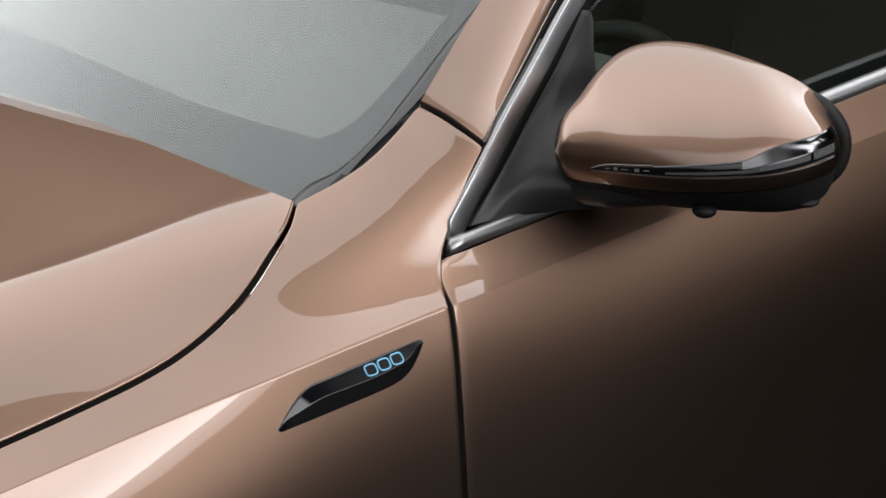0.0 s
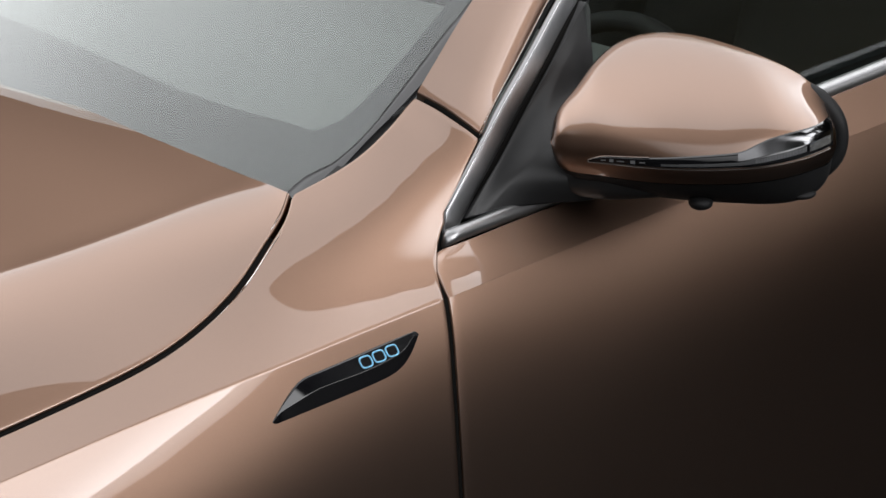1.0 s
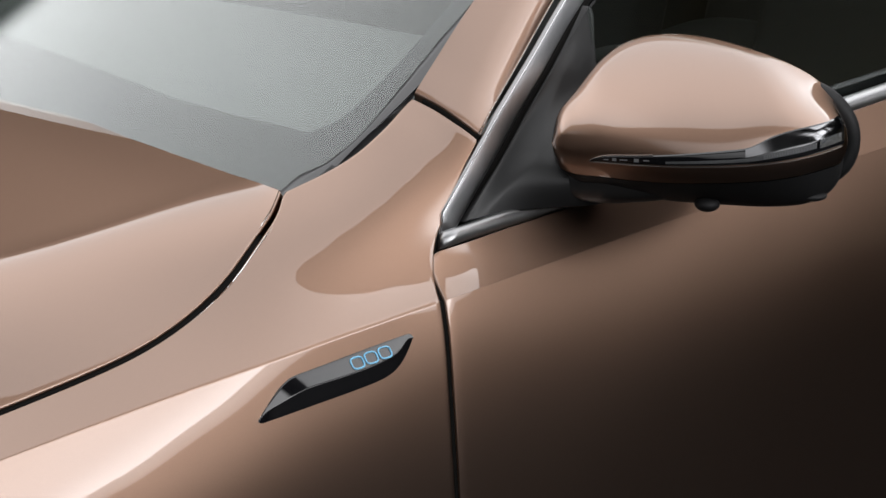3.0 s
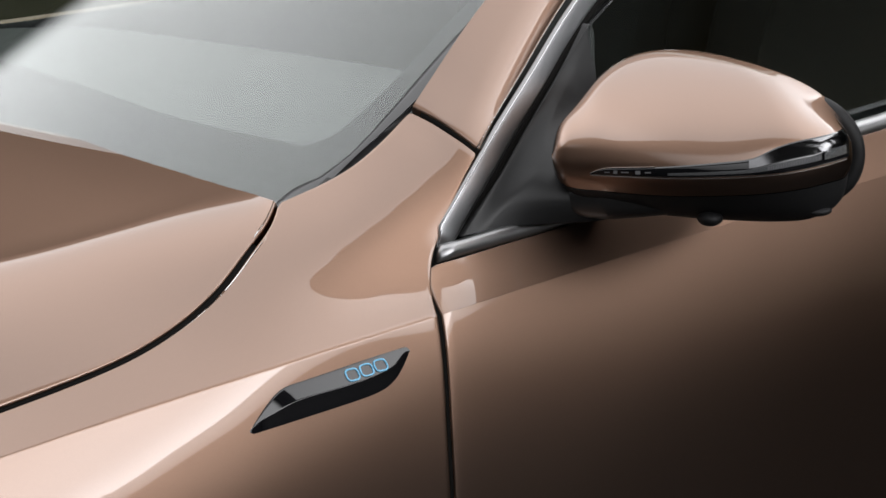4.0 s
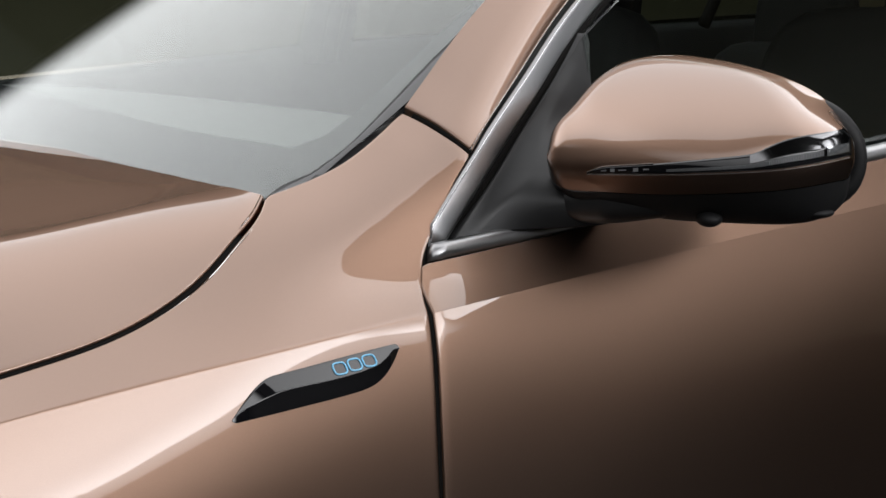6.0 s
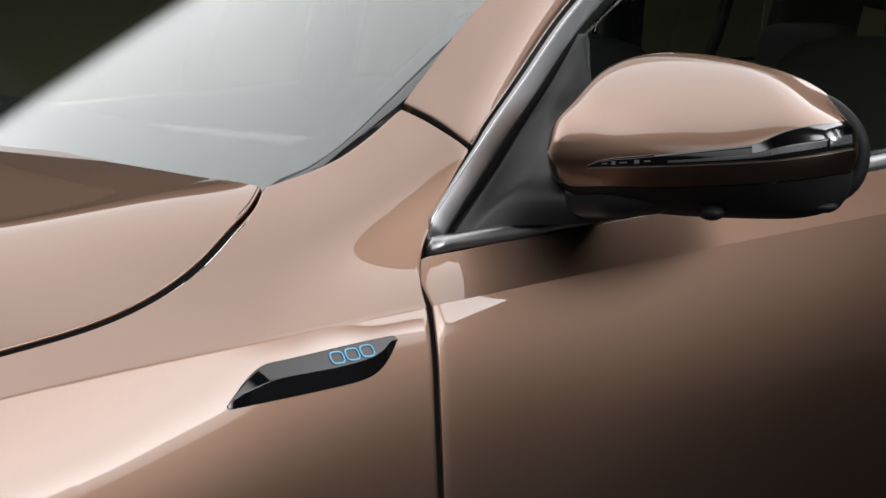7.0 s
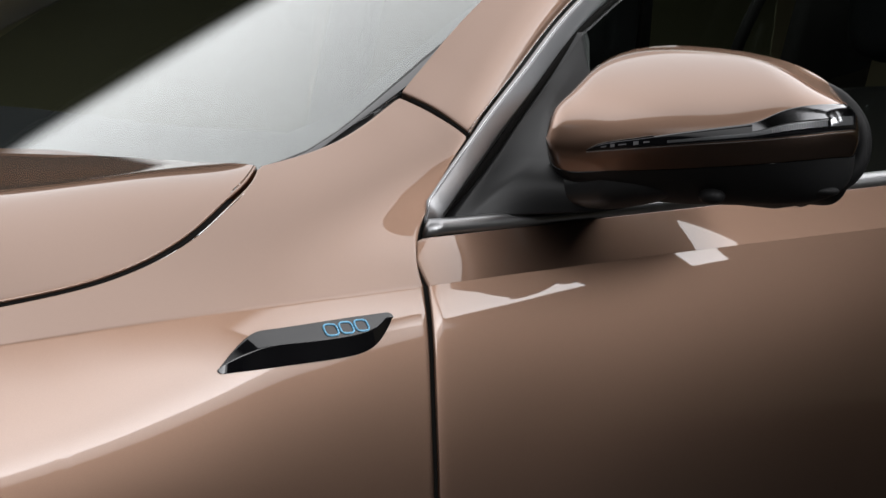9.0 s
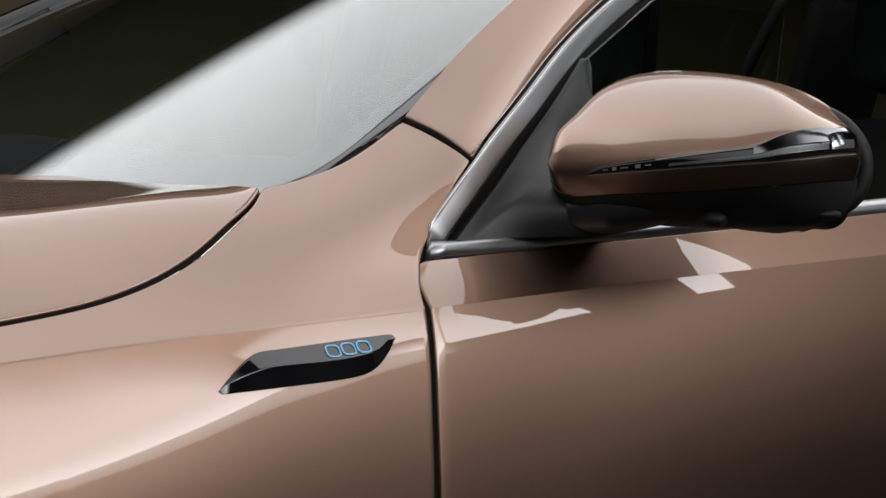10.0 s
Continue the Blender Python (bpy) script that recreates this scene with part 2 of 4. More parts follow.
# sections across the sheet metal above the shoulder line, by x: (z, y)
FENDER_SECTIONS = {
    -0.98: [(0.846, 0.03000), (0.857, 0.05755), (0.868, 0.08506)],
    -0.7: [(0.879, 0.01750), (0.886, 0.03671), (0.893, 0.05588)],
    -0.45: [(0.902, 0.01572), (0.909, 0.03084), (0.917, 0.04796)],
    -0.3: [(0.914, 0.01298), (0.924, 0.02900), (0.935, 0.04657)],
    -0.22: [(0.92, 0.01227), (0.926, 0.02080), (0.932, 0.02922), (0.939, 0.03894), (0.945, 0.04719), (0.952, 0.05663)],
    -0.17: [(0.923, 0.01192), (0.932, 0.02288), (0.942, 0.03451), (0.951, 0.04481), (0.961, 0.05648), (0.971, 0.06829)],
    -0.12: [(0.925, 0.01171), (0.94, 0.02631), (0.956, 0.04150), (0.971, 0.05596), (0.986, 0.07238), (1.002, 0.09417)],
    -0.075: [(0.927, 0.01165), (0.946, 0.02871), (0.965, 0.04276), (0.983, 0.05759), (1.002, 0.07881), (1.021, 0.11003)],
    -0.035: [(0.929, 0.01162), (0.95, 0.02935), (0.97, 0.04167), (0.991, 0.05551), (1.011, 0.07579), (1.032, 0.10951)],
}
PILLAR_SECTIONS = {
    0: [(0.975, 0.04070), (0.999, 0.05412), (1.023, 0.07576), (1.047, 0.11116)],
    0.03: [(1.004, 0.05096), (1.034, 0.07535), (1.065, 0.11829)],
    0.06: [(1.0626, 0.09570), (1.069, 0.10471), (1.0755, 0.11342), (1.0819, 0.12197)],
    0.08: [(1.0437, 0.06446), (1.0573, 0.07574), (1.0709, 0.09108), (1.0845, 0.10836), (1.0982, 0.12618)],
    0.1: [(1.0537, 0.07345), (1.0658, 0.08024), (1.0779, 0.08999), (1.0899, 0.10239), (1.102, 0.11642), (1.1141, 0.13104)],
    0.13: [(1.0744, 0.08483), (1.0868, 0.09140), (1.0993, 0.10023), (1.1118, 0.11141), (1.1243, 0.12467), (1.1368, 0.13894)],
    0.16: [(1.0947, 0.09618), (1.1074, 0.10211), (1.1201, 0.11036), (1.1328, 0.12113), (1.1454, 0.13370), (1.1581, 0.14698)],
    0.2: [(1.1217, 0.11063), (1.1372, 0.11739), (1.1527, 0.12767), (1.1683, 0.14136), (1.1838, 0.15661)],
    0.25: [(1.155, 0.12852), (1.1697, 0.13428), (1.1843, 0.14301), (1.199, 0.15491), (1.2137, 0.16829)],
    0.32: [(1.1963, 0.15098), (1.2155, 0.15704), (1.2346, 0.16858), (1.2538, 0.18421)],
    0.4: [(1.2414, 0.17150), (1.2599, 0.17568), (1.2784, 0.18603), (1.2969, 0.20171)],
    0.6: [(1.3482, 0.20833), (1.3697, 0.21712), (1.3913, 0.23921)],
    0.9: [(1.4537, 0.25665), (1.4781, 0.26499), (1.5024, 0.28415)],
}
DOOR_SECTIONS = {
    0: [(0.931, 0.01114), (0.948, 0.02529), (0.965, 0.03541)],
    0.05: [(0.934, 0.01114), (0.95, 0.02301), (0.967, 0.03168)],
    0.1: [(0.936, 0.01123), (0.953, 0.02421), (0.969, 0.03522)],
    0.17: [(0.94, 0.01118), (0.957, 0.02294), (0.973, 0.03484)],
    0.25: [(0.944, 0.01118), (0.961, 0.02251), (0.978, 0.03368)],
    0.4: [(0.951, 0.01130), (0.969, 0.02449), (0.987, 0.03827)],
    0.7: [(0.964, 0.01156), (0.985, 0.02641), (1.005, 0.04091)],
    1.2: [(0.985, 0.01200), (1.01, 0.03047), (1.035, 0.04812)],
}
# and below it
FENDER_FLANK = {
    -0.98: [(0.846, 0.02737), (0.826, 0.01930), (0.796, 0.00861), (0.746, -0.00545), (0.646, -0.02052), (0.496, -0.01980), (0.246, 0.02137)],
    -0.6: [(0.889, 0.01572), (0.869, 0.00670), (0.839, -0.00514), (0.789, -0.02023), (0.689, -0.03490), (0.539, -0.03290), (0.289, 0.01169)],
    -0.4: [(0.906, 0.01312), (0.886, 0.00334), (0.856, -0.00981), (0.806, -0.02363), (0.706, -0.03055), (0.556, -0.02901), (0.306, 0.01276)],
    -0.3: [(0.914, 0.01070), (0.894, 0.00182), (0.864, -0.01006), (0.814, -0.02251), (0.714, -0.02514), (0.564, -0.02428), (0.314, 0.01555)],
    -0.2: [(0.921, 0.01102), (0.901, 0.00300), (0.871, -0.00730), (0.821, -0.01780), (0.721, -0.02350), (0.571, -0.02300), (0.321, 0.01891)],
    -0.1: [(0.926, 0.01098), (0.906, 0.00410), (0.876, -0.00440), (0.826, -0.01300), (0.726, -0.02050), (0.576, -0.02050), (0.326, 0.02174)],
}
DOOR_FLANK = {
    0: [(0.931, 0.00836), (0.911, 0.00140), (0.881, -0.00570), (0.831, -0.01270), (0.731, -0.01850), (0.581, -0.01750), (0.331, 0.02263)],
    0.1: [(0.936, 0.00930), (0.916, 0.00285), (0.886, -0.00485), (0.836, -0.01270), (0.736, -0.01919), (0.586, -0.01740), (0.336, 0.02144)],
    0.25: [(0.944, 0.00890), (0.924, 0.00255), (0.894, -0.00550), (0.844, -0.01460), (0.744, -0.02120), (0.594, -0.01950), (0.344, 0.01665)],
    0.5: [(0.956, 0.00749), (0.936, 0.00086), (0.906, -0.00770), (0.856, -0.01720), (0.756, -0.02450), (0.606, -0.02300), (0.356, 0.00704)],
    1.2: [(0.985, 0.00844), (0.965, 0.00142), (0.935, -0.00780), (0.885, -0.01800), (0.785, -0.02700), (0.635, -0.02700), (0.385, 0.00164)],
}


def section_points(*groups):
    return [(x, y, z) for rows_ in groups for x, row_ in rows_.items() for z, y in row_]


body_y = fair_sheet(section_points(FENDER_SECTIONS, PILLAR_SECTIONS, DOOR_SECTIONS), 1e-4)
door_pts = np.array(section_points(DOOR_SECTIONS))


def door_terms(x, z):
    d = z - shoulder_z(x)
    return np.stack([np.ones_like(x), x, d, d * x, d * x * x, d * d, d * d * x], -1)


door_fit = np.linalg.lstsq(door_terms(door_pts[:, 0], door_pts[:, 2]), door_pts[:, 1], rcond=None)[0]


def ease(a, b, x):
    k = np.clip((x - a) / (b - a), 0, 1)
    return k * k * (3 - 2 * k)


def upper_y(q):
    """The sheet metal above the shoulder line; the door between shoulder and window sill is plainer than the fender."""
    q = np.asarray(q, float)
    x, d = q[:, 0], q[:, 1] - shoulder_z(q[:, 0])
    w = ease(0.006, 0.09, x) * (1 - ease(0.037, 0.052, d))
    return body_y(q) * (1 - w) + (door_terms(x, q[:, 1]) @ door_fit) * w


lower_y = fair_sheet(section_points(FENDER_FLANK, DOOR_FLANK), 1e-4)


def settled(line):
    """Slides a line onto the fair sheet along the direction from which it was drawn."""
    p, d = np.array(line, float), np.array((0.63, 0.76, -0.16))
    for _ in range(25):
        p = p + 0.5 * np.outer((upper_y(p[:, [0, 2]]) - p[:, 1]) / d[1], d)
    return [tuple(q) for q in p]


HOOD_LINE, GLASS_LINE, EDGE_LOW, SEAM, BELT = (settled(k) for k in (HOOD_LINE, GLASS_LINE, EDGE_LOW, SEAM, BELT))


def shoulder_y(x):
    return np.interp(x, shoulder_all[:, 0], shoulder_all[:, 1])


def flank_sheet(x, z):
    """The side below the shoulder line; behind the front door it carries on with the same section."""
    x, z = np.asarray(x, float), np.asarray(z, float)
    kept = np.clip(x, -0.98, 1.2)
    q = np.stack([kept, z - shoulder_z(x) + shoulder_z(kept)], -1)
    return lower_y(q.reshape(-1, 2)).reshape(x.shape) + shoulder_y(x) - shoulder_y(kept)


near_k = shoulder_all[shoulder_all[:, 0] < 1.25]
shoulder_step = np.zeros(len(shoulder_all))
shoulder_step[: len(near_k)] = upper_y(near_k[:, [0, 2]]) - flank_sheet(near_k[:, 0], near_k[:, 2])


def flank_y(x, z):
    d = np.maximum(shoulder_z(x) - z, 0)
    return flank_sheet(x, z) + np.interp(x, shoulder_all[:, 0], shoulder_step) * np.exp(-d / 0.15)


def lift_upper(g2):
    y = upper_y(g2.reshape(-1, 2)).reshape(g2.shape[:2])
    return np.stack([g2[..., 0], y, g2[..., 1]], -1)


def lift_flank(g2):
    return np.stack([g2[..., 0], flank_y(g2[..., 0], g2[..., 1]), g2[..., 1]], -1)


def xz(points, n):
    return even(spline(points, 400)[:, [0, 2]], n)


car = tagged(new("car"), "copper-brown metallic electric SUV on the studio floor", "car")
GAP = 0.0042


def both_sides(name, verts, faces, mat, parent, label="", smooth=True):
    left = mesh_object(name, verts, faces, mat, parent, label, smooth)
    right = mesh_object(name, *flipped(verts, faces), mat, parent, label, smooth)
    return left, right


# fender: upper sheet down to the shoulder line, then the flank with the wheel arch
NU, NV = 170, 60
FLANK_STEPS = 0.15 * np.linspace(0, 1, NV) + 0.85 * np.linspace(0, 1, NV) ** 2   # finer towards the crease
top = even(np.concatenate([spline(HOOD_LINE, 300)[:, [0, 2]], spline(GLASS_LINE, 120)[1:, [0, 2]]]), NU)
low = even(shoulder_all[shoulder_all[:, 0] <= -0.0101][:, [0, 2]], NU)
rear = even(np.concatenate([spline(SEAM, 60)[:, [0, 2]], spline(EDGE_LOW, 200)[1:, [0, 2]]]), NV)[::-1]
low[-1] = rear[0]
top[-1] = rear[-1]
vv_ = np.linspace(0, 1, NV)[None, :, None]
ruled = low[:, None] * (1 - vv_) + top[:, None] * vv_
fender_top = lift_upper(ruled + np.linspace(0, 1, NU)[:, None, None] ** 5 * (rear - ruled[-1])[None])
DOOR_GAP = [(EDGE_LOW[-1][0], 0, EDGE_LOW[-1][2]), (-0.013, 0, 0.903), (-0.0155, 0, 0.878), (-0.0175, 0, 0.852), (-0.019, 0, 0.80), (-0.018, 0, 0.70), (-0.01, 0, 0.55), (0.02, 0, 0.35)]
gap_curve = xz(DOOR_GAP, NV)
ARCH = (-0.66, 0.345, 0.372)


def arch_bottom(x):
    d = ARCH[2] ** 2 - (x - ARCH[0]) ** 2
    return ARCH[1] + math.sqrt(d) if d > 0 else 0.35


bottom_x = np.linspace(-0.98, 0.02, NU)
bottom = np.array([(x, max(arch_bottom(x), 0.35)) for x in bottom_x])
fender_low = lift_flank(coons(low, bottom, np.linspace(low[0], bottom[0], NV), gap_curve, FLANK_STEPS))
rolled_top = rolled(fender_top, ["v1", "u1"], out=1.0)
rolled_low = rolled(fender_low, ["u1"], out=-1.0)
v1, f1 = sheet(rolled_top, 1.0)
v2, f2 = sheet(rolled_low, -1.0)
fender = both_sides("fender", v1 + v2, f1 + [[i + len(v1) for i in q] for q in f2], paint, car)

# pillar above the seam: a flat inner half that rolls over towards the door, swept between its two edge lines
PILLAR_OUT = [(0.083, 0.068, 1.043), (0.107, 0.077, 1.060), (0.166, 0.099, 1.0995), (0.2285, 0.122, 1.1425), (0.37, 0.165, 1.225), (0.55, 0.2, 1.325), (0.85, 0.25, 1.44), (1.05, 0.275, 1.49)]
PILLAR_IN = [(0.049, 0.1135, 1.0766), (0.0905, 0.1235, 1.1113), (0.1425, 0.137, 1.1498), (0.29, 0.172, 1.240), (0.45, 0.2065, 1.325), (0.75, 0.258, 1.455), (0.95, 0.285, 1.52)]
PILLAR_TILT = [(0.0, 0.27), (0.3, 0.27), (0.45, 0.22), (0.6, 0.10), (0.72, 0.0), (0.80, -0.10), (0.88, -0.22), (1.0, -0.40)]   # slope across, from the glass to the door


def pillar_grid(n, m):
    a, b = even(spline(PILLAR_IN, 400), n), even(spline(PILLAR_OUT, 400), n)
    w, fine = np.linspace(0, 1, m), np.linspace(0, 1, 401)
    tilt = np.interp(fine, *zip(*PILLAR_TILT))
    soft = np.hanning(41)
    tilt = np.convolve(np.pad(tilt, 20, mode="edge"), soft / soft.sum(), "valid")
    drop = np.interp(w, fine, np.cumsum(tilt[::-1])[::-1] / 400) * 0.086
    inward = np.array((0.63, 0.76, -0.16)) / 1.0
    return a[:, None] * (1 - w)[None, :, None] + b[:, None] * w[None, :, None] + drop[None, :, None] * inward


pillar_g = pillar_grid(160, 40)
inner_pillar = pillar_g[:, 0].copy()
seam2 = even(spline(SEAM, 60), 40) + np.array([0.0026, 0, 0.0034])
fade_in = np.clip(1 - np.linspace(0, 1, 160) / 0.05, 0, 1)
pillar_g = pillar_g + ((3 - 2 * fade_in) * fade_in**2)[:, None, None] * (seam2 - pillar_g[0])[None]
v, f = sheet(rolled(pillar_g, ["u0", "v1"], out=-1.0), -1.0)
both_sides("windscreen_pillar", v, f, paint, car)

# bonnet
CREASE = [(-1.0, 0.17, 0.898), (-0.7, 0.142, 0.938), (-0.5, 0.132, 0.968), (-0.352, 0.129, 0.9915), (-0.259, 0.126, 0.999), (-0.157, 0.126, 1.0112), (-0.092, 0.138, 1.0181)]
nh = 110
hood_line3 = even(spline([(x, y, z) for x, y, z in HOOD_LINE], 400), nh)
crease3 = even(spline(CREASE, 400), nh)


def hood_row(y0):
    w = (y0 - 0.12) / (CENTRE - 0.12)
    rise = 0.012 * (1 - (1 - w) ** 2)
    out = []
    for p in crease3:
        k = (p[0] + 1.0) / 0.906
        out.append((p[0] * 1 - 0.03 * w * (1 - k), p[1] + (CENTRE - p[1]) * w, p[2] + rise * (1.6 - 1.25 * k) + 0.004 * w * k))
    return np.array(out)


away = crease3 - hood_line3
away /= np.linalg.norm(away, axis=1, keepdims=True)
inner_edge = hood_line3 + away * GAP
# the side rolls over smoothly into the flat top
turn_at = crease3 + np.array((0, -0.003, 0.0045)) * np.clip(np.linalg.norm(crease3 - hood_line3, axis=1) / 0.08, 0, 1)[:, None]
flat_at = hood_row(0.12 + 0.045)
hood_rows = [(1 - w) ** 2 * inner_edge + 2 * w * (1 - w) * turn_at + w * w * flat_at for w in np.linspace(0, 1, 40)]
hood_rows += [hood_row(y0) for y0 in np.linspace(0.165, CENTRE, 26)[1:]]
left_half = np.swapaxes(np.array(hood_rows), 0, 1)
right_half = left_half[:, ::-1].copy()
right_half[..., 1] = 2 * CENTRE - right_half[..., 1]
hood = np.concatenate([left_half, right_half[:, 1:]], 1)
verts, faces = sheet(rolled(hood, ["v0", "v1"], out=1.0), 1.0)
mesh_object("bonnet", verts, faces, paint, car)
lip_v, lip_f = sheet(np.stack([hood[-1] + np.array((0, 0, -0.0012)), hood[-1] + np.array((0.001, 0, -0.018))]), 1.0)
mesh_object("bonnet_seal", lip_v, lip_f, dull_black, car)

# windscreen: a bowed sheet of glass with a black printed edge under it


edge_line = np.array([(x, 0.117 + 0.185 * 0.5 * (x - 0.03 + math.sqrt((x - 0.03) ** 2 + 0.002)), 0.988 + 0.60 * (x + 0.1) - 0.09 * (x + 0.1) ** 2) for x in np.linspace(-0.16, 0.93, 90)])


def across(p, w, bow=0.075):
    """From the left edge point p (w = 0) to its twin on the right (w = 1), bowed forwards and up."""
    y = p[1] + (2 * CENTRE - 2 * p[1]) * w
    h = 4 * w * (1 - w)
    return (p[0] - bow * h, y, p[2] + 0.012 * h)


ws = 0.5 - 0.5 * np.cos(np.linspace(0, math.pi, 61))
outer = np.array([[across(p, w) for w in ws] for p in edge_line])
nrm = grid_normals(outer)
if nrm[..., 2].mean() < 0:
    nrm = -nrm
inner = outer - 0.005 * nrm
v1, f1 = sheet(outer, 1.0)
v2, f2 = sheet(inner, -1.0)
n0 = len(v1)
nu, nv = outer.shape[:2]
rim = []
ring = [i * nv for i in range(nu)] + [(nu - 1) * nv + j for j in range(1, nv)] + [i * nv + nv - 1 for i in range(nu - 2, -1, -1)] + list(range(nv - 2, 0, -1))
for a, b in zip(ring, ring[1:] + ring[:1]):
    rim.append([a, b, b + n0, a + n0])
up = np.cross(outer[1, 30] - outer[0, 30], outer[0, 31] - outer[0, 30])[2] > 0
if not up:
    f1, f2 = [q[::-1] for q in f1], [q[::-1] for q in f2]
f2 = [[i + n0 for i in q] for q in f2]
windscreen = mesh_object("windscreen", v1 + v2, f1 + f2 + rim, screen_glass, car, "clear laminated glass with a grey printed edge")
windscreen.visible_shadow = False

# printed edge, just under the glass
def under_glass(p, w):
    q = np.array(across(p, w))
    return q - 0.0065 * np.array((-0.5, -0.02, 0.86))


def edge_at(x):
    return np.array([np.interp(x, edge_line[:, 0], edge_line[:, k]) for k in range(3)])


FRIT_SIDE = [(-0.16, 0.07), (-0.004, 0.062), (0.001, 0.058), (0.006, 0.052), (0.015, 0.0465), (0.03, 0.043), (0.06, 0.042), (0.12, 0.043), (0.15, 0.045), (0.93, 0.045)]   # along the edge: how far the print reaches in
FRIT_LOW = [(0.0, -0.006), (0.06, -0.002), (0.1, -0.002), (0.15, 0.001), (0.2, 0.008), (0.29, 0.020), (0.4, 0.029), (0.5, 0.031)]   # across the glass: how far it reaches up
side_rows = []
for x in np.linspace(-0.155, 0.925, 160):
    p = edge_at(x)
    wide = float(np.interp(x, [k[0] for k in FRIT_SIDE], [k[1] for k in FRIT_SIDE]))
    side_rows.append([under_glass(p, k / 6 * wide / (2 * (CENTRE - p[1]))) for k in range(7)])
v, f = sheet(np.array(side_rows), 1.0)
both_sides("glass_edge_print", v, f, frit_black, windscreen)
low_rows = []
for w in np.linspace(0.03, 0.97, 61):
    high_ = float(np.interp(min(w, 1 - w), [k[0] for k in FRIT_LOW], [k[1] for k in FRIT_LOW]))
    low_rows.append([under_glass(edge_at(x) + np.array((0, 0, -0.0012)), w) for x in np.linspace(-0.155, high_, 12)])
v, f = sheet(np.array(low_rows), -1.0)
mesh_object("glass_edge_print", v, f, frit_black, windscreen)

# rubber lip between the body edge and the glass, and the seal that lies on the glass along it
body_edge = even(np.concatenate([spline(GLASS_LINE, 120), inner_pillar[4:]]), 120)
lip_low = np.array([np.interp(body_edge[:, 0], edge_line[:, 0], edge_line[:, k]) for k in range(3)]).T
lip_low[:, 1] = np.maximum(lip_low[:, 1], body_edge[:, 1]) + 0.004
rows = [body_edge + np.array((0, 0.001, -0.0035)), body_edge + np.array((0, 0.003, -0.0045)), lip_low + np.array((0, 0, 0.002)), lip_low + np.array((0.002, 0.002, -0.006))]
v, f = sheet(np.swapaxes(np.array(rows), 0, 1), 1.0)
both_sides("windscreen_lip", v, f, seal_grey, car)
SEAL_WIDE = [(-0.075, 0.026), (-0.05, 0.024), (-0.033, 0.010), (-0.015, 0.0065), (-0.004, 0.0055), (0.015, 0.007), (0.04, 0.0105), (0.08, 0.0145), (0.113, 0.0175), (0.2, 0.021), (0.93, 0.021)]
seal_rows = []
for x in np.linspace(-0.075, 0.925, 240):
    p = edge_at(x)
    wide = float(np.interp(x, [k[0] for k in SEAL_WIDE], [k[1] for k in SEAL_WIDE]))
    lift = (-0.5, -0.02, 0.86)
    seal_rows.append([np.array(across(p, (wide * k) / (2 * (CENTRE - p[1])))) + up_ * np.array(lift) for k, up_ in ((-0.3, 0.0012), (0.0, 0.0014), (0.5, 0.0016), (0.93, 0.0014), (1.0, 0.0002))])
v, f = sheet(np.array(seal_rows), 1.0)
both_sides("windscreen_seal", v, f, seal_grey, windscreen, "dark grey rubber seal along the glass")

# windows, seals and trims of the front door
def door_glass_y(z):
    return 0.070 + 0.12 * (z - 0.98)


door_nu = 120
belt2 = xz(BELT, door_nu)
sh2 = np.stack([np.linspace(-0.010 + GAP, 1.2, door_nu), shoulder_z(np.linspace(-0.010 + GAP, 1.2, door_nu))], 1)
edge_front = even(np.array([(-0.010 + GAP, 0.9305), (-0.009 + GAP, 0.950), (-0.003 + GAP, 0.9625), (0.009, 0.965)])[:, :2], 16)
belt2[0] = edge_front[-1]
sh2[0] = edge_front[0]
door_top = lift_upper(coons(sh2, belt2, edge_front, np.linspace(sh2[-1], belt2[-1], 16)))
gap2 = gap_curve + np.array([GAP, 0])
bottom2 = np.stack([np.linspace(gap2[-1, 0], 1.2, door_nu), np.full(door_nu, 0.35)], 1)
door_low = lift_flank(coons(sh2, bottom2, gap2, np.linspace(sh2[-1], bottom2[-1], NV), FLANK_STEPS))
va, fa = sheet(rolled(door_top, ["u0", "v1"], out=1.0), 1.0)
vb, fb = sheet(rolled(door_low, ["u0"], out=-1.0), -1.0)
door_left, door_right = both_sides("front_door", va + vb, fa + [[i + len(va) for i in q] for q in fb], paint, car)

belt_low3 = even(spline([(0.0095, 0.0335, 0.966), (0.067, 0.0365, 0.9683), (0.146, 0.0365, 0.973), (0.36, 0.0365, 0.986), (0.6, 0.0385, 1.0005), (1.2, 0.0465, 1.036)], 300), 80)
belt_top3 = even(spline([(0.0165, 0.039, 0.979), (0.067, 0.044, 0.9803), (0.146, 0.046, 0.984), (0.36, 0.048, 0.997), (0.6, 0.0515, 1.0125), (1.2, 0.060, 1.048)], 300), 80)
v, f = plate(belt_low3, belt_top3, 0.0042)
mesh_object("belt_trim", v, f, chrome, door_left, "satin silver window-sill trim")

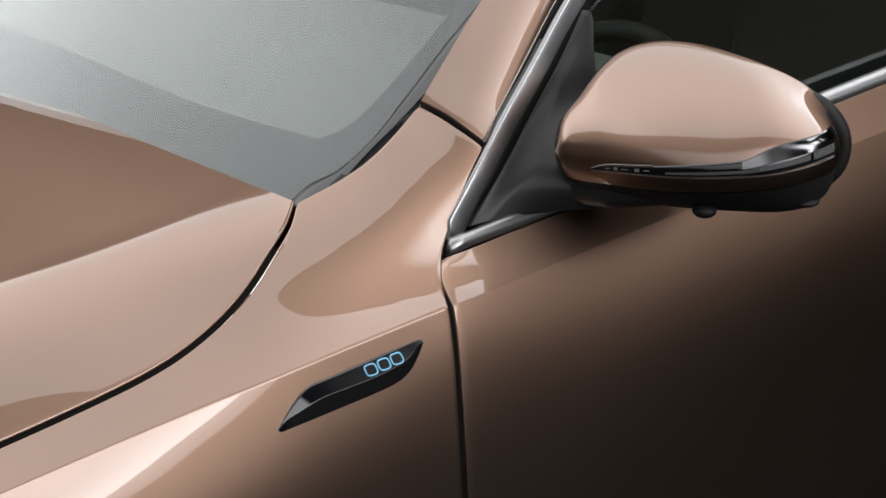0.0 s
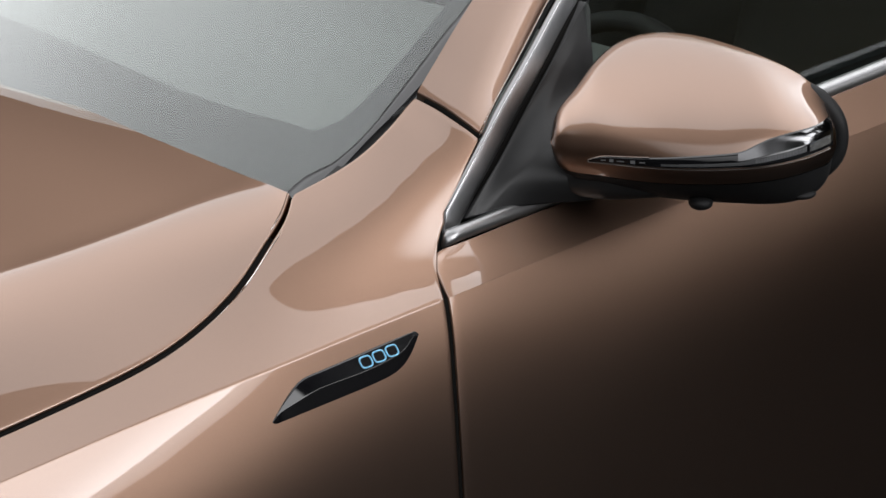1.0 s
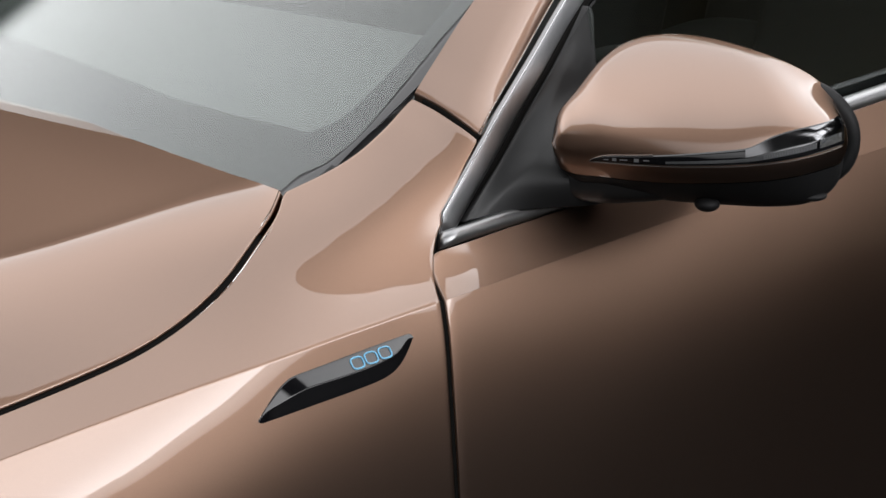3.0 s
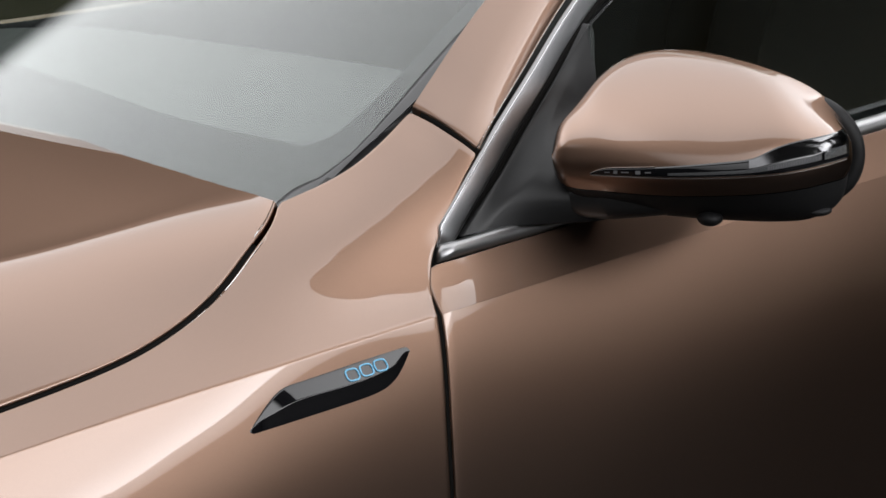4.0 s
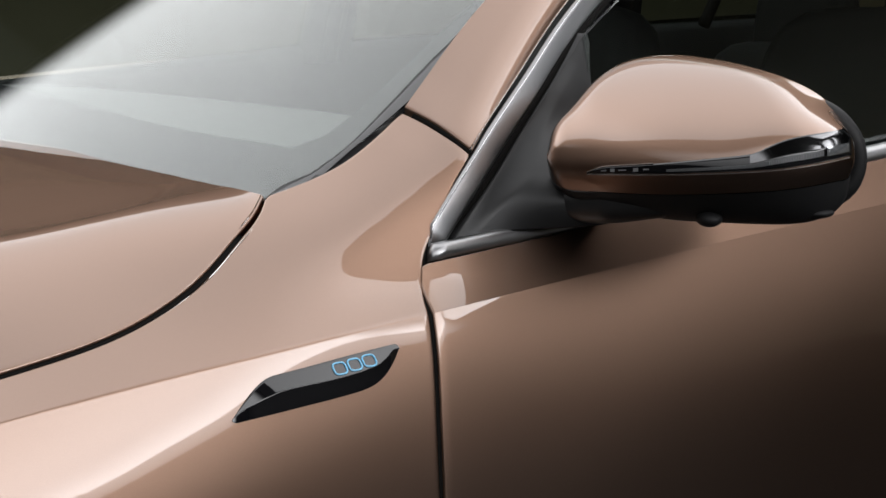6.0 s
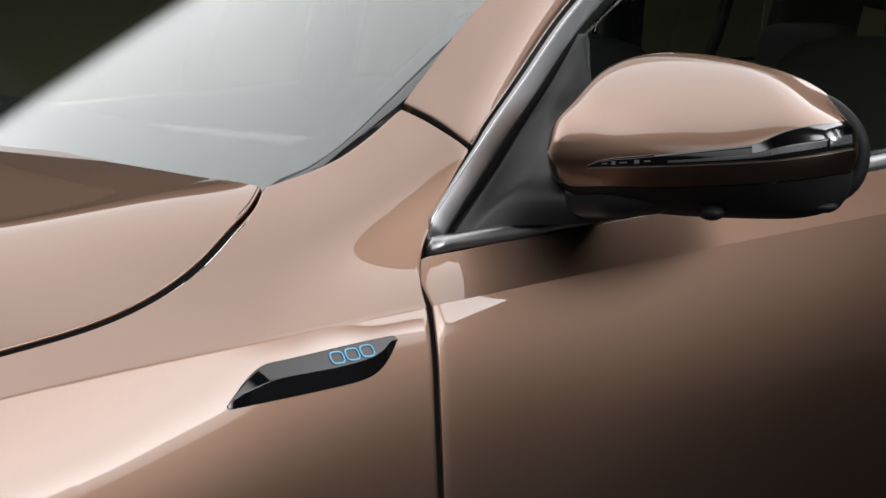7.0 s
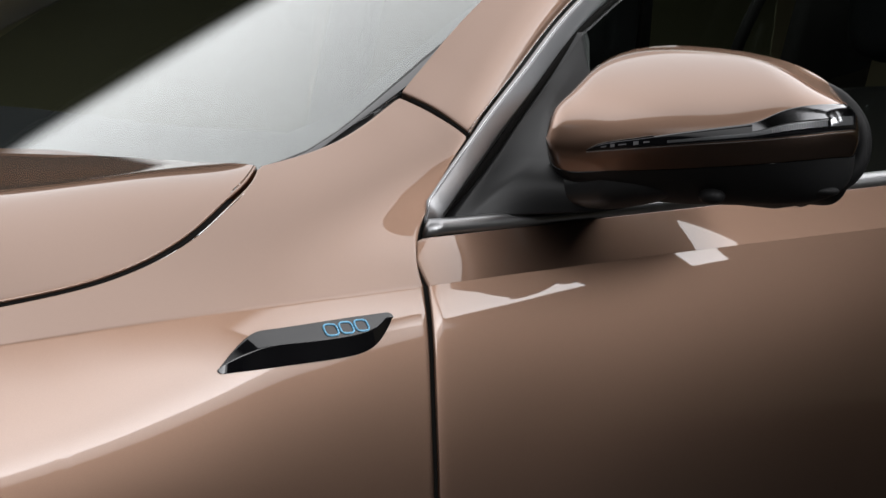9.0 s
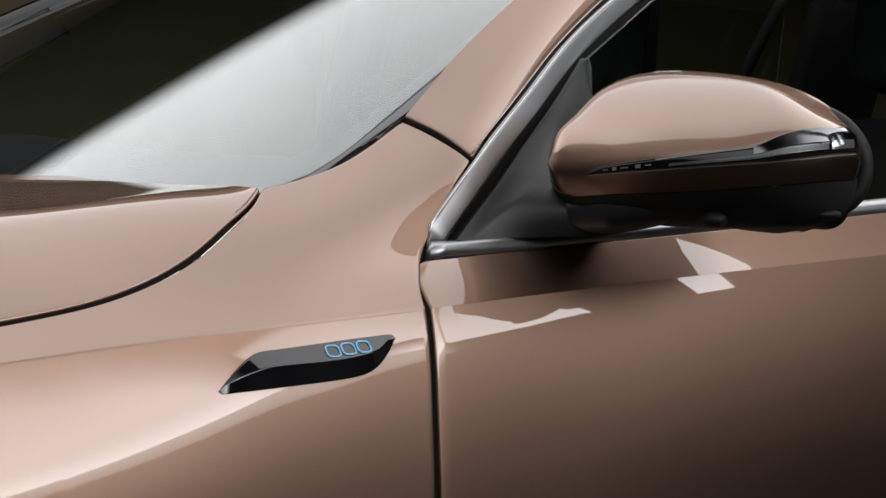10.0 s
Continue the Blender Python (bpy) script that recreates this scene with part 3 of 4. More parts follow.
frame_out = even(spline([(0.0125, 0.0365, 0.9755), (0.0195, 0.038, 0.984), (0.0365, 0.0435, 1.0025), (0.0555, 0.050, 1.0208), (0.0805, 0.0585, 1.040), (0.105, 0.067, 1.057), (0.1665, 0.087, 1.0975),
                         (0.2245, 0.105, 1.1405), (0.36, 0.142, 1.2225), (0.54, 0.177, 1.3215), (0.84, 0.225, 1.4355)], 400), 90)
frame_in = even(spline([(0.030, 0.0445, 0.979), (0.044, 0.047, 0.988), (0.062, 0.0495, 1.001), (0.085, 0.053, 1.019), (0.130, 0.065, 1.056), (0.179, 0.078, 1.095),
                        (0.233, 0.095, 1.134), (0.40, 0.135, 1.222), (0.58, 0.165, 1.305), (0.86, 0.205, 1.41)], 400), 90)
frame_mid = 0.5 * (frame_out + frame_in)
frame_run = np.gradient(frame_mid, axis=0)
frame_run /= np.linalg.norm(frame_run, axis=1, keepdims=True)
frame_face = np.tile((0.0, -0.97, 0.235), (len(frame_mid), 1))
frame_side = np.cross(frame_run, frame_face)
frame_side /= np.linalg.norm(frame_side, axis=1, keepdims=True)
if frame_side[:, 2].mean() < 0:
    frame_side = -frame_side
frame_a, frame_b = frame_mid + 0.0120 * frame_side, frame_mid - 0.0068 * frame_side
frame_a[0], frame_b[0] = frame_a[0] + np.array((0.002, -0.001, -0.010)), frame_b[0] - 0.006 * frame_run[0]     # mitred lower end
v, f = plate(frame_a, frame_b, 0.0004)
mesh_object("window_frame_trim", v, f, dark_chrome, door_left, "satin silver trim up the windscreen pillar")
seal_in = frame_in + np.array([0.006, 0.004, -0.004])
v, f = plate(frame_in + np.array([0, 0.004, 0]), seal_in, 0.001)
mesh_object("window_seal", v, f, dull_black, door_left)

# dark liner behind the gaps
liner_pts = even(spline([(-0.012, 0.035, 0.90), (-0.004, 0.05, 0.955), (0.004, 0.055, 0.972), (0.02, 0.072, 0.985), (0.05, 0.088, 1.012), (0.085, 0.108, 1.036), (0.178, 0.14, 1.094), (0.238, 0.16, 1.137), (0.5, 0.22, 1.295)], 200), 60)
v, f = plate(liner_pts + np.array([-0.02, 0.0, 0.02]), liner_pts + np.array([0.02, 0, -0.02]), 0.0)
both_sides("door_seal", v, f, rubber, car)


def gap_strip(centre_, across_, inward, half=0.0036, deep=0.0018):
    """A dark strip painted as the shade in a gap, a little below the sheet metal."""
    c, a, n_ = (np.array(k, float) for k in (centre_, across_, inward))
    v, f = plate(c - a * half + n_ * deep, c + a * half + n_ * deep, 0.0, 3, 0.004)
    both_sides("gap_shade", v, f, dull_black, car)


# near-black strips standing in for the shade inside the bonnet, door and pillar gaps
mid3 = 0.5 * (hood_line3 + inner_edge)
gap_strip(mid3[:-6], away[:-6], np.tile((0, 0.5, -0.86), (nh - 6, 1)), 0.0041)
g3 = lift_flank(gap_curve[:, None] + np.array([GAP / 2, 0]))[:, 0]
gap_strip(g3, np.tile((1.0, 0, 0), (len(g3), 1)), np.tile((0, 1.0, 0), (len(g3), 1)))
e3 = even(spline(EDGE_LOW, 200), 60)
tang = np.gradient(e3, axis=0)
tang /= np.linalg.norm(tang, axis=1, keepdims=True)
side_dir = np.cross(tang, np.tile((0, 1.0, 0), (60, 1)))
side_dir *= np.sign(side_dir[:, :1] + 1e-9)
gap_strip(e3 + side_dir * 0.0022, side_dir, np.tile((0.1, 0.99, 0), (60, 1)), 0.0046)
s3 = even(spline(SEAM, 100), 30) + np.array([0.0013, 0, 0.0017])
gap_strip(s3[4:], np.tile((0.6, 0, 0.8), (26, 1)), np.tile((0.1, 0.75, -0.6), (26, 1)))

# sail panel with the swelling from which the mirror's foot grows, window glass
SAIL_FRONT = [(0.976, 0.052), (1.0135, 0.0965), (1.0525, 0.1405), (1.0935, 0.189), (1.1315, 0.233), (1.136, 0.238)]
SAIL_REAR = [(0.976, 0.230), (1.05, 0.234), (1.105, 0.2385), (1.128, 0.2415), (1.136, 0.2395)]
rows = []
for z in np.concatenate([np.linspace(0.976, 1.05, 44), np.linspace(1.053, 1.136, 22)]):
    x0, x1 = (float(np.interp(z, [k[0] for k in line], [k[1] for k in line])) for line in (SAIL_FRONT, SAIL_REAR))
    line = []
    for x in x0 + (x1 - x0) * np.linspace(0, 1, 60):
        ridge = 1.000 + 0.10 * (x - 0.14)
        away_ = ((x - 0.182) / (0.062 if x < 0.182 else 0.07)) ** 2 + ((z - ridge) / (0.034 if z > ridge else 0.05)) ** 2
        side = ease(0.0, 0.02, min(x - x0, 0.02)) * ease(0.0, 0.03, x1 - x)
        rise = 0.07 * (x - 0.05) * max(0, 1 - (z - 0.976) / 0.05)
        line.append((x, 0.053 + 0.24 * (z - 0.976) - 0.062 * side / (1 + away_ ** 2.2), z + rise))
    rows.append([np.array(line[0]) + np.array((0, 0.012, 0)), *map(np.array, line), np.array(line[-1]) + np.array((0, 0.02, 0))])
g = np.array(rows)
g = np.concatenate([g[:1] + np.array((0, 0.02, 0)), g, g[-1:] + np.array((0, 0.012, 0))])
v, f = sheet(g, 1.0)
mesh_object("mirror_sail", v, f, sail_plastic, door_left, "black plastic triangle swelling into the mirror foot")


def window(name, x0, x1, side, thick=0.004):
    nx, nz = 24, 16
    g = []
    for x in np.linspace(x0, x1, nx):
        z0 = float(np.interp(x, belt_top3[:, 0], belt_top3[:, 2])) - 0.02 if x < 1.2 else 1.03 + 0.03 * (x - 1.2)
        z1 = float(np.interp(x, [0.2, 0.4, 0.58, 0.86, 1.1, 3.0], [1.112, 1.240, 1.325, 1.43, 1.49, 1.48]))
        g.append([(x, door_glass_y(z) + 0.010 * (1 - ((x - 1.6) / 1.6) ** 2) - 0.004, z) for z in np.linspace(z0, z1, nz)])
    g = np.array(g)
    back = g + np.array((0, thick, 0))
    va, fa = sheet(g, 1.0)
    vb, fb = sheet(back, -1.0)
    n0 = len(va)
    ring = [i * nz for i in range(nx)] + [(nx - 1) * nz + j for j in range(1, nz)] + [i * nz + nz - 1 for i in range(nx - 2, -1, -1)] + list(range(nz - 2, 0, -1))
    rim = [[b, a, a + n0, b + n0] for a, b in zip(ring, ring[1:] + ring[:1])]
    v, f = va + vb, fa + [[i + n0 for i in q] for q in fb] + rim
    if side == 1:
        v, f = flipped(v, f)
    ob = mesh_object(name, v, f, side_glass, door_right if side else door_left, "green-tinted window glass", smooth=False)
    ob.visible_shadow = False
    return ob


window("window_glass", 0.235, 1.14, 0)
window("window_glass", 0.235, 1.14, 1)

# ---------------------------------------------------------------- side mirror
M0, MS, MN = np.array((0.2, -0.095, 1.04)), np.array((0.7071, -0.7071, 0)), np.array((-0.7071, -0.7071, 0))
ST = np.array([-0.136, -0.130, -0.118, -0.100, -0.075, -0.040, 0.0, 0.04, 0.072, 0.090, 0.1005, 0.1065])
# along the mirror: the cover's crest height and depth, the face's foot, the fold under it, the lean of the face at its foot and at the crest; then the parts below
SHAPE = {
    "top": [0.004, 0.0252, 0.0384, 0.0579, 0.0735, 0.0807, 0.0790, 0.0711, 0.0588, 0.0468, 0.0343, 0.017],
    "back": [-0.034, -0.036, -0.0455, -0.0647, -0.0862, -0.0930, -0.0820, -0.0560, -0.0417, -0.0380, -0.0360, -0.0342],
    "nose": [-0.0163, -0.0099, -0.0041, 0.0049, 0.0206, 0.0383, 0.0490, 0.0510, 0.0393, 0.0239, 0.0107, -0.0109],
    "fold": [0.0022, 0.009, 0.011, 0.0119, 0.0135, 0.0153, 0.0179, 0.0230, 0.0256, 0.0257, 0.022, 0.0117],
    "lean": [0.010, 0.006, 0.006, 0.007, 0.0085, 0.0112, 0.0132, 0.0114, 0.0114, 0.0126, 0.0134, 0.016],
    "crest": [0.010, 0.004, 0.004, 0.006, 0.0085, 0.0072, 0.0050, 0.0085, 0.022, 0.030, 0.034, 0.020],
    "low": [0.000, -0.022, -0.032, -0.039, -0.043, -0.0465, -0.047, -0.046, -0.043, -0.037, -0.028, -0.014],
    "deep": [-0.040, -0.048, -0.060, -0.085, -0.105, -0.112, -0.105, -0.080, -0.050, -0.034, -0.028, -0.030],
    "seam": [0.004, -0.018, -0.023, -0.0228, -0.0215, -0.0195, -0.0165, -0.0130, -0.0098, -0.0085, -0.0075, -0.004],
}


def mirror_world(p):
    p = np.asarray(p, float)
    return M0 + p[..., :1] * MS + p[..., 1:2] * MN + p[..., 2:3] * np.array((0, 0, 1))


NS = 90
s_fine = np.interp(np.linspace(0, 1, NS), np.linspace(0, 1, NS), ST[0] + (ST[-1] - ST[0]) * (0.5 - 0.5 * np.cos(np.linspace(0, math.pi, NS))))


def smooth_row(key):
    pts = spline(np.stack([ST, SHAPE[key]], 1), 400)
    return np.interp(s_fine, pts[:, 0], pts[:, 1])


ROW = {k: smooth_row(k) for k in SHAPE}


RIDGE = 9


def bezier(p0, p1, p2, p3, n):
    w = np.linspace(0, 1, n)[:, None]
    return (1 - w) ** 3 * p0 + 3 * w * (1 - w) ** 2 * p1 + 3 * w * w * (1 - w) * p2 + w ** 3 * p3


def cover_profile(i):
    """The cover's outline in (n, z): over the rear edge, down the domed face and the fold to the seam."""
    top, back, nose, fold, seam = (ROW[k][i] for k in ("top", "back", "nose", "fold", "seam"))
    lean, crest = ROW["lean"][i] / 0.02, ROW["crest"][i] / 0.05
    tall, depth = max(top - fold, 0.004), max(nose - back, 0.006)
    foot, head = np.array((nose, fold)), np.array((back, top))
    dome = bezier(head, head + 0.42 * min(depth, tall / max(crest, 0.05)) * np.array((1, -crest)), foot + 0.42 * min(tall, depth / lean) * np.array((-lean, 1)), foot, 40)
    roll = 0.2 * tall
    lead = bezier(head + roll * np.array((-2.6, -1.8)), head + roll * np.array((-2.2, -0.3)), head + roll * np.array((-1, crest)), head, RIDGE + 1)
    drop = max(fold - seam, 0.004)
    end = np.array((nose - 0.009, seam))
    under = bezier(foot, foot + 0.55 * drop * np.array((lean, -1)), end + np.array((0.0115, 0.30 * drop)), end, 24)
    return np.concatenate([lead[:-1], dome[:-1], under, [(end[0] - 0.0008, end[1] - 0.0006), (end[0] - 0.004, end[1] - 0.0008)]])


profiles = [cover_profile(i) for i in range(NS)]
cover = np.array([[(s_fine[i], n_, z_) for n_, z_ in profiles[i]] for i in range(NS)])
lower = []
for i in range(NS):
    n1, z1 = profiles[i][-3]
    back, lowz = ROW["deep"][i], ROW["low"][i]
    d = max(n1 - back, 0.004)
    pts = spline([(n1 - 0.0012, z1 - 0.0012), (n1 - 0.09 * d, z1 + (lowz - z1) * 0.45), (n1 - 0.28 * d, lowz + 0.0015), (n1 - 0.6 * d, lowz), (back, lowz + 0.35 * (z1 - lowz))], 16)
    lower.append([(s_fine[i], a, b) for a, b in pts])
lower = np.array(lower)


mirror_left = new("side_mirror")
mirror_left.parent = car
tagged(mirror_left, "copper mirror cover over a black lower housing")
v, f = sheet(mirror_world(cover), -1.0)
mesh_object("cover", v, f, paint, mirror_left)
v, f = sheet(mirror_world(lower), -1.0)
mesh_object("lower_housing", v, f, plastic, mirror_left, "black grained plastic lower housing")


def tube(path, radii, n=14, up=(0, 0, 1), flat=1.0):
    """A closed tube along a path; flat squeezes it along its second axis."""
    p = np.array(path, float)
    t = np.gradient(p, axis=0)
    t /= np.linalg.norm(t, axis=1, keepdims=True)
    a = np.cross(t, up)
    a /= np.maximum(np.linalg.norm(a, axis=1, keepdims=True), 1e-6)
    b = np.cross(t, a)
    ang = np.linspace(0, 2 * math.pi, n, endpoint=False)
    r = np.broadcast_to(radii, (len(p),))
    rows = p[:, None] + r[:, None, None] * (np.cos(ang)[None, :, None] * a[:, None] + flat * np.sin(ang)[None, :, None] * b[:, None])
    verts = list(rows.reshape(-1, 3))
    faces = []
    for i in range(len(p) - 1):
        for j in range(n):
            k = (j + 1) % n
            faces.append([i * n + j, i * n + k, (i + 1) * n + k, (i + 1) * n + j])
    faces += [list(range(n))[::-1], [(len(p) - 1) * n + j for j in range(n)]]
    return verts, faces


v, f = tube(frame_a - np.array((0, 0.001, 0)), 0.0005, 8, up=(0, 1, 0))
mesh_object("trim_edge", v, f, bright, door_left, "thin polished outer edge")

rim_path = [(-0.10, -0.066, 0.040), (-0.075, -0.088, 0.058), (-0.045, -0.102, 0.066), (0.0, -0.098, 0.064), (0.025, -0.075, 0.060), (0.05, -0.055, 0.0545), (0.075, -0.045, 0.0455), (0.092, -0.041, 0.038), (0.105, -0.039, 0.026),
            (0.1125, -0.038, 0.012), (0.1135, -0.038, -0.006), (0.108, -0.038, -0.020), (0.096, -0.041, -0.030), (0.07, -0.055, -0.036), (0.02, -0.098, -0.037), (-0.07, -0.100, -0.033)]
v, f = tube(mirror_world(spline(rim_path, 70)), 0.0085, 14, up=(-0.7, -0.7, 0.1), flat=1.3)
mesh_object("rim", v, f, plastic, mirror_left, "black rim round the mirror glass")
# the housing runs back from the rim to the mirror glass, which is turned towards the driver
front_ring = spline(rim_path + rim_path[:1], 72)[:-1]
u = np.clip((front_ring[:, 0] + 0.10) / 0.2135, 0, 1)
rear_ring = np.stack([0.066 + 0.043 * u, -0.195 + 0.153 * u, np.where(front_ring[:, 2] > 0, 0.55, 1.4) * front_ring[:, 2]], 1)
rows = []
for w in np.linspace(0, 1, 12):
    belly = 1 + 0.05 * math.sin(math.pi * w) - 0.10 * max(w - 0.85, 0) / 0.15
    ring = front_ring * (1 - w) + rear_ring * w
    middle = ring.mean(0)
    rows.append(middle + (ring - middle) * np.array((1, 1, belly)))
g = np.array([[row[j % 71] for j in range(72)] for row in rows])
v, f = sheet(mirror_world(g), 1.0)
mesh_object("rear_housing", v, f, plastic, mirror_left, "black plastic rear of the mirror housing")
g = np.array([[rear_ring.mean(0) + (rear_ring[j % 71] - rear_ring.mean(0)) * k for k in (0.0, 0.5, 0.96)] for j in range(72)])
v, f = sheet(mirror_world(g) - np.array((0.003, 0.0, 0)), 1.0)
mesh_object("mirror_glass", v, f, bright, mirror_left, "mirror glass")

# foot of the mirror, growing out of the sail panel
foot_path = spline([(0.176, 0.050, 1.000), (0.177, 0.012, 1.003), (0.180, -0.015, 1.006), (0.187, -0.05, 1.010), (0.21, -0.085, 1.014)], 30)
wide_ = np.interp(np.linspace(0, 1, 30), (0, 0.2, 0.45, 1), (0.042, 0.043, 0.042, 0.022))
high_ = np.interp(np.linspace(0, 1, 30), (0, 0.2, 0.45, 1), (0.019, 0.0195, 0.019, 0.012))
turn = np.linspace(0, 2 * math.pi, 48, endpoint=False)
rows = []
for p, a, b in zip(foot_path, wide_, high_):
    c, q = np.cos(turn), np.sin(turn)
    k = (np.abs(c) ** 2.6 + np.abs(q) ** 2.6) ** (-1 / 2.6)
    rows.append(p + np.outer(a * k * c, (0.96, 0.28, 0)) + np.outer(b * k * q, (0, 0.22, 0.975)))
g = np.array([[row[j % 48] for j in range(49)] for row in rows])
v, f = sheet(g, -1.0)
mesh_object("foot", v, f, sail_plastic, mirror_left, "black satin plastic foot")
# low bumps under the housing
for name, spot, radius, high in (("camera_nub", (-0.008, 0.016, -0.0405), 0.0105, 0.62), ("entry_light", (0.077, 0.002, -0.0355), 0.014, 0.35)):
    bm = bmesh.new()
    bmesh.ops.create_uvsphere(bm, u_segments=24, v_segments=12, radius=radius, matrix=Matrix.Translation(mirror_world(spot)) @ Matrix.Diagonal((1, 1, high, 1)))
    part(name, bm, plastic, mirror_left)


def face_n(s, z):
    """Depth of the cover's front at a place."""
    i = int(np.clip(np.searchsorted(s_fine, s), 1, NS - 1))
    w = (s - s_fine[i - 1]) / (s_fine[i] - s_fine[i - 1])
    vals = [np.interp(-z, -profiles[k][RIDGE:, 1], profiles[k][RIDGE:, 0]) for k in (i - 1, i)]
    return vals[0] * (1 - w) + vals[1] * w


def on_cover(s_list, z_low, z_high, proud, rows=7):
    """A strip that follows the cover between two heights."""
    g = []
    for s, a, b in zip(s_list, z_low, z_high):
        line = []
        for w in np.linspace(0, 1, rows):
            z = a + (b - a) * w
            edge = 1 - abs(2 * w - 1) ** 4
            line.append((s, face_n(s, z) - 0.0015 + (proud + 0.0015) * edge, z))
        g.append(line)
    return mirror_world(np.array(g))


lens_up = spline([(-0.1045, -0.0068), (-0.095, -0.002), (-0.078, 0.0015), (-0.035, 0.0082), (0.005, 0.0140), (0.020, 0.0170), (0.031, 0.0222), (0.045, 0.0275), (0.073, 0.0315), (0.0955, 0.0325)], 90)
lens_dn = spline([(-0.1045, -0.0082), (-0.078, -0.0058), (-0.035, -0.002), (0.009, 0.0015), (0.052, 0.0058), (0.0955, 0.0108)], 90)


def lens_edges(s):
    """Lower and upper edge of the lens and, between them, the top of its light guide."""
    a, b = float(np.interp(s, lens_dn[:, 0], lens_dn[:, 1])), float(np.interp(s, lens_up[:, 0], lens_up[:, 1]))
    return a, a + 0.46 * (b - a), b


def lens_n(s, z):
    """Depth of the lens: flush with the cover at its thin end, its upper face leaning back at the wide end."""
    a, mid, b = lens_edges(s)
    leaning = max(face_n(s, b) + 0.0016 + 0.80 * (b - max(z, mid)) + 0.15 * (mid - min(z, mid)), face_n(s, z) + 0.0016)
    w = float(ease(0.010, 0.042, s))
    return (face_n(s, z) + 0.0016) * (1 - w) + leaning * w


def on_lens(s0, s1, n, low_, high_, proud, rows=7, round_off=False):
    """A strip on the lens between two shares of its height."""
    g = []
    for s in np.linspace(s0, s1, n):
        a, _, b = lens_edges(s)
        line = []
        for w in np.linspace(0, 1, rows):
            z = a + (b - a) * (low_ + (high_ - low_) * w)
            edge = 1 - abs(2 * w - 1) ** 8 if round_off else 1.0
            line.append((s, (lens_n(s, z) + proud) * edge + (face_n(s, z) - 0.0015) * (1 - edge), z))
        g.append(line)
    return mirror_world(np.array(g))


lens = mesh_object("indicator_lens", *sheet(on_lens(-0.1045, 0.0985, 90, 0.0, 1.0, 0.0, 21, True), 1.0), gloss_black, mirror_left, "gloss black indicator lens strip")
mesh_object("lens_window", *sheet(on_lens(0.016, 0.0955, 60, 0.50, 0.93, 0.0003), 1.0), shader("smoked_mirror_lens", (0.20, 0.20, 0.205), 0.12, 1.0), lens, "smoked reflecting upper face")
guide = mesh_object("light_guide", *sheet(on_lens(-0.045, 0.073, 160, 0.24, 0.44, 0.0003), 1.0), vary(shader("ribbed_grey_light_guide", (0.16, 0.165, 0.17), 0.25, 0.5), (0.16, 0.165, 0.17), 700, 0.35, 0.05), lens, "ribbed grey light guide")
for s in np.linspace(0.030, 0.072, 34):
    mesh_object("rib", *sheet(on_lens(s, s + 0.0005, 2, 0.26, 0.42, 0.0006, 3), 1.0), grey_print, guide)
mesh_object("lamp_end", *sheet(on_lens(0.0755, 0.0955, 20, 0.22, 0.52, 0.0012), 1.0), vary(shader("clear_lamp_end", (0.42, 0.43, 0.44), 0.12, 0.8), (0.42, 0.43, 0.44), 300, 0.5, 0.05), lens, "clear bright lamp end")
lip_metal = shader("dull_lens_lip", (0.30, 0.27, 0.25), 0.3, 1.0)
bs = np.linspace(-0.1045, 0.0965, 80)
blo = np.interp(bs, lens_dn[:, 0], lens_dn[:, 1])
mesh_object("lens_lip", *sheet(on_cover(bs, blo - 0.0007, blo + 0.0001, 0.0019, 5), 1.0), lip_metal, lens, "thin bright lower edge")
bs = np.linspace(-0.1045, -0.055, 30)
bhi = np.interp(bs, lens_up[:, 0], lens_up[:, 1])
mesh_object("lens_lip", *sheet(on_cover(bs, bhi - 0.0001, bhi + 0.0004, 0.0019, 5), 1.0), lip_metal, lens, "thin bright upper edge")
for s0, wide, tall in ((-0.0935, 0.0040, 0.0009), (-0.0865, 0.0032, 0.0026), (-0.0805, 0.0058, 0.0009), (-0.0695, 0.0038, 0.0028), (-0.0622, 0.0045, 0.0011)):
    a, _, b = lens_edges(s0 + wide / 2)
    half = tall / 2 / (b - a)
    mesh_object("print_mark", *sheet(on_lens(s0, s0 + wide, 4, 0.5 - half, 0.5 + half, 0.0004, 3), 1.0), grey_print, lens)


# ---------------------------------------------------------------- fender badge
# the badge sits on an even plane laid through the flank
spots = np.array([(x, z) for x in np.linspace(-0.2, -0.05, 12) for z in np.linspace(0.884, 0.916, 6)])
terms = lambda x, z: np.stack([np.ones_like(x), x, z, x * x], -1)
lean_on = np.linalg.lstsq(terms(spots[:, 0], spots[:, 1]), flank_y(spots[:, 0], spots[:, 1]), rcond=None)[0]


def flank_point(x, z, proud):
    return np.array((x, float(terms(np.array(x), np.array(z)) @ lean_on) - proud, z))


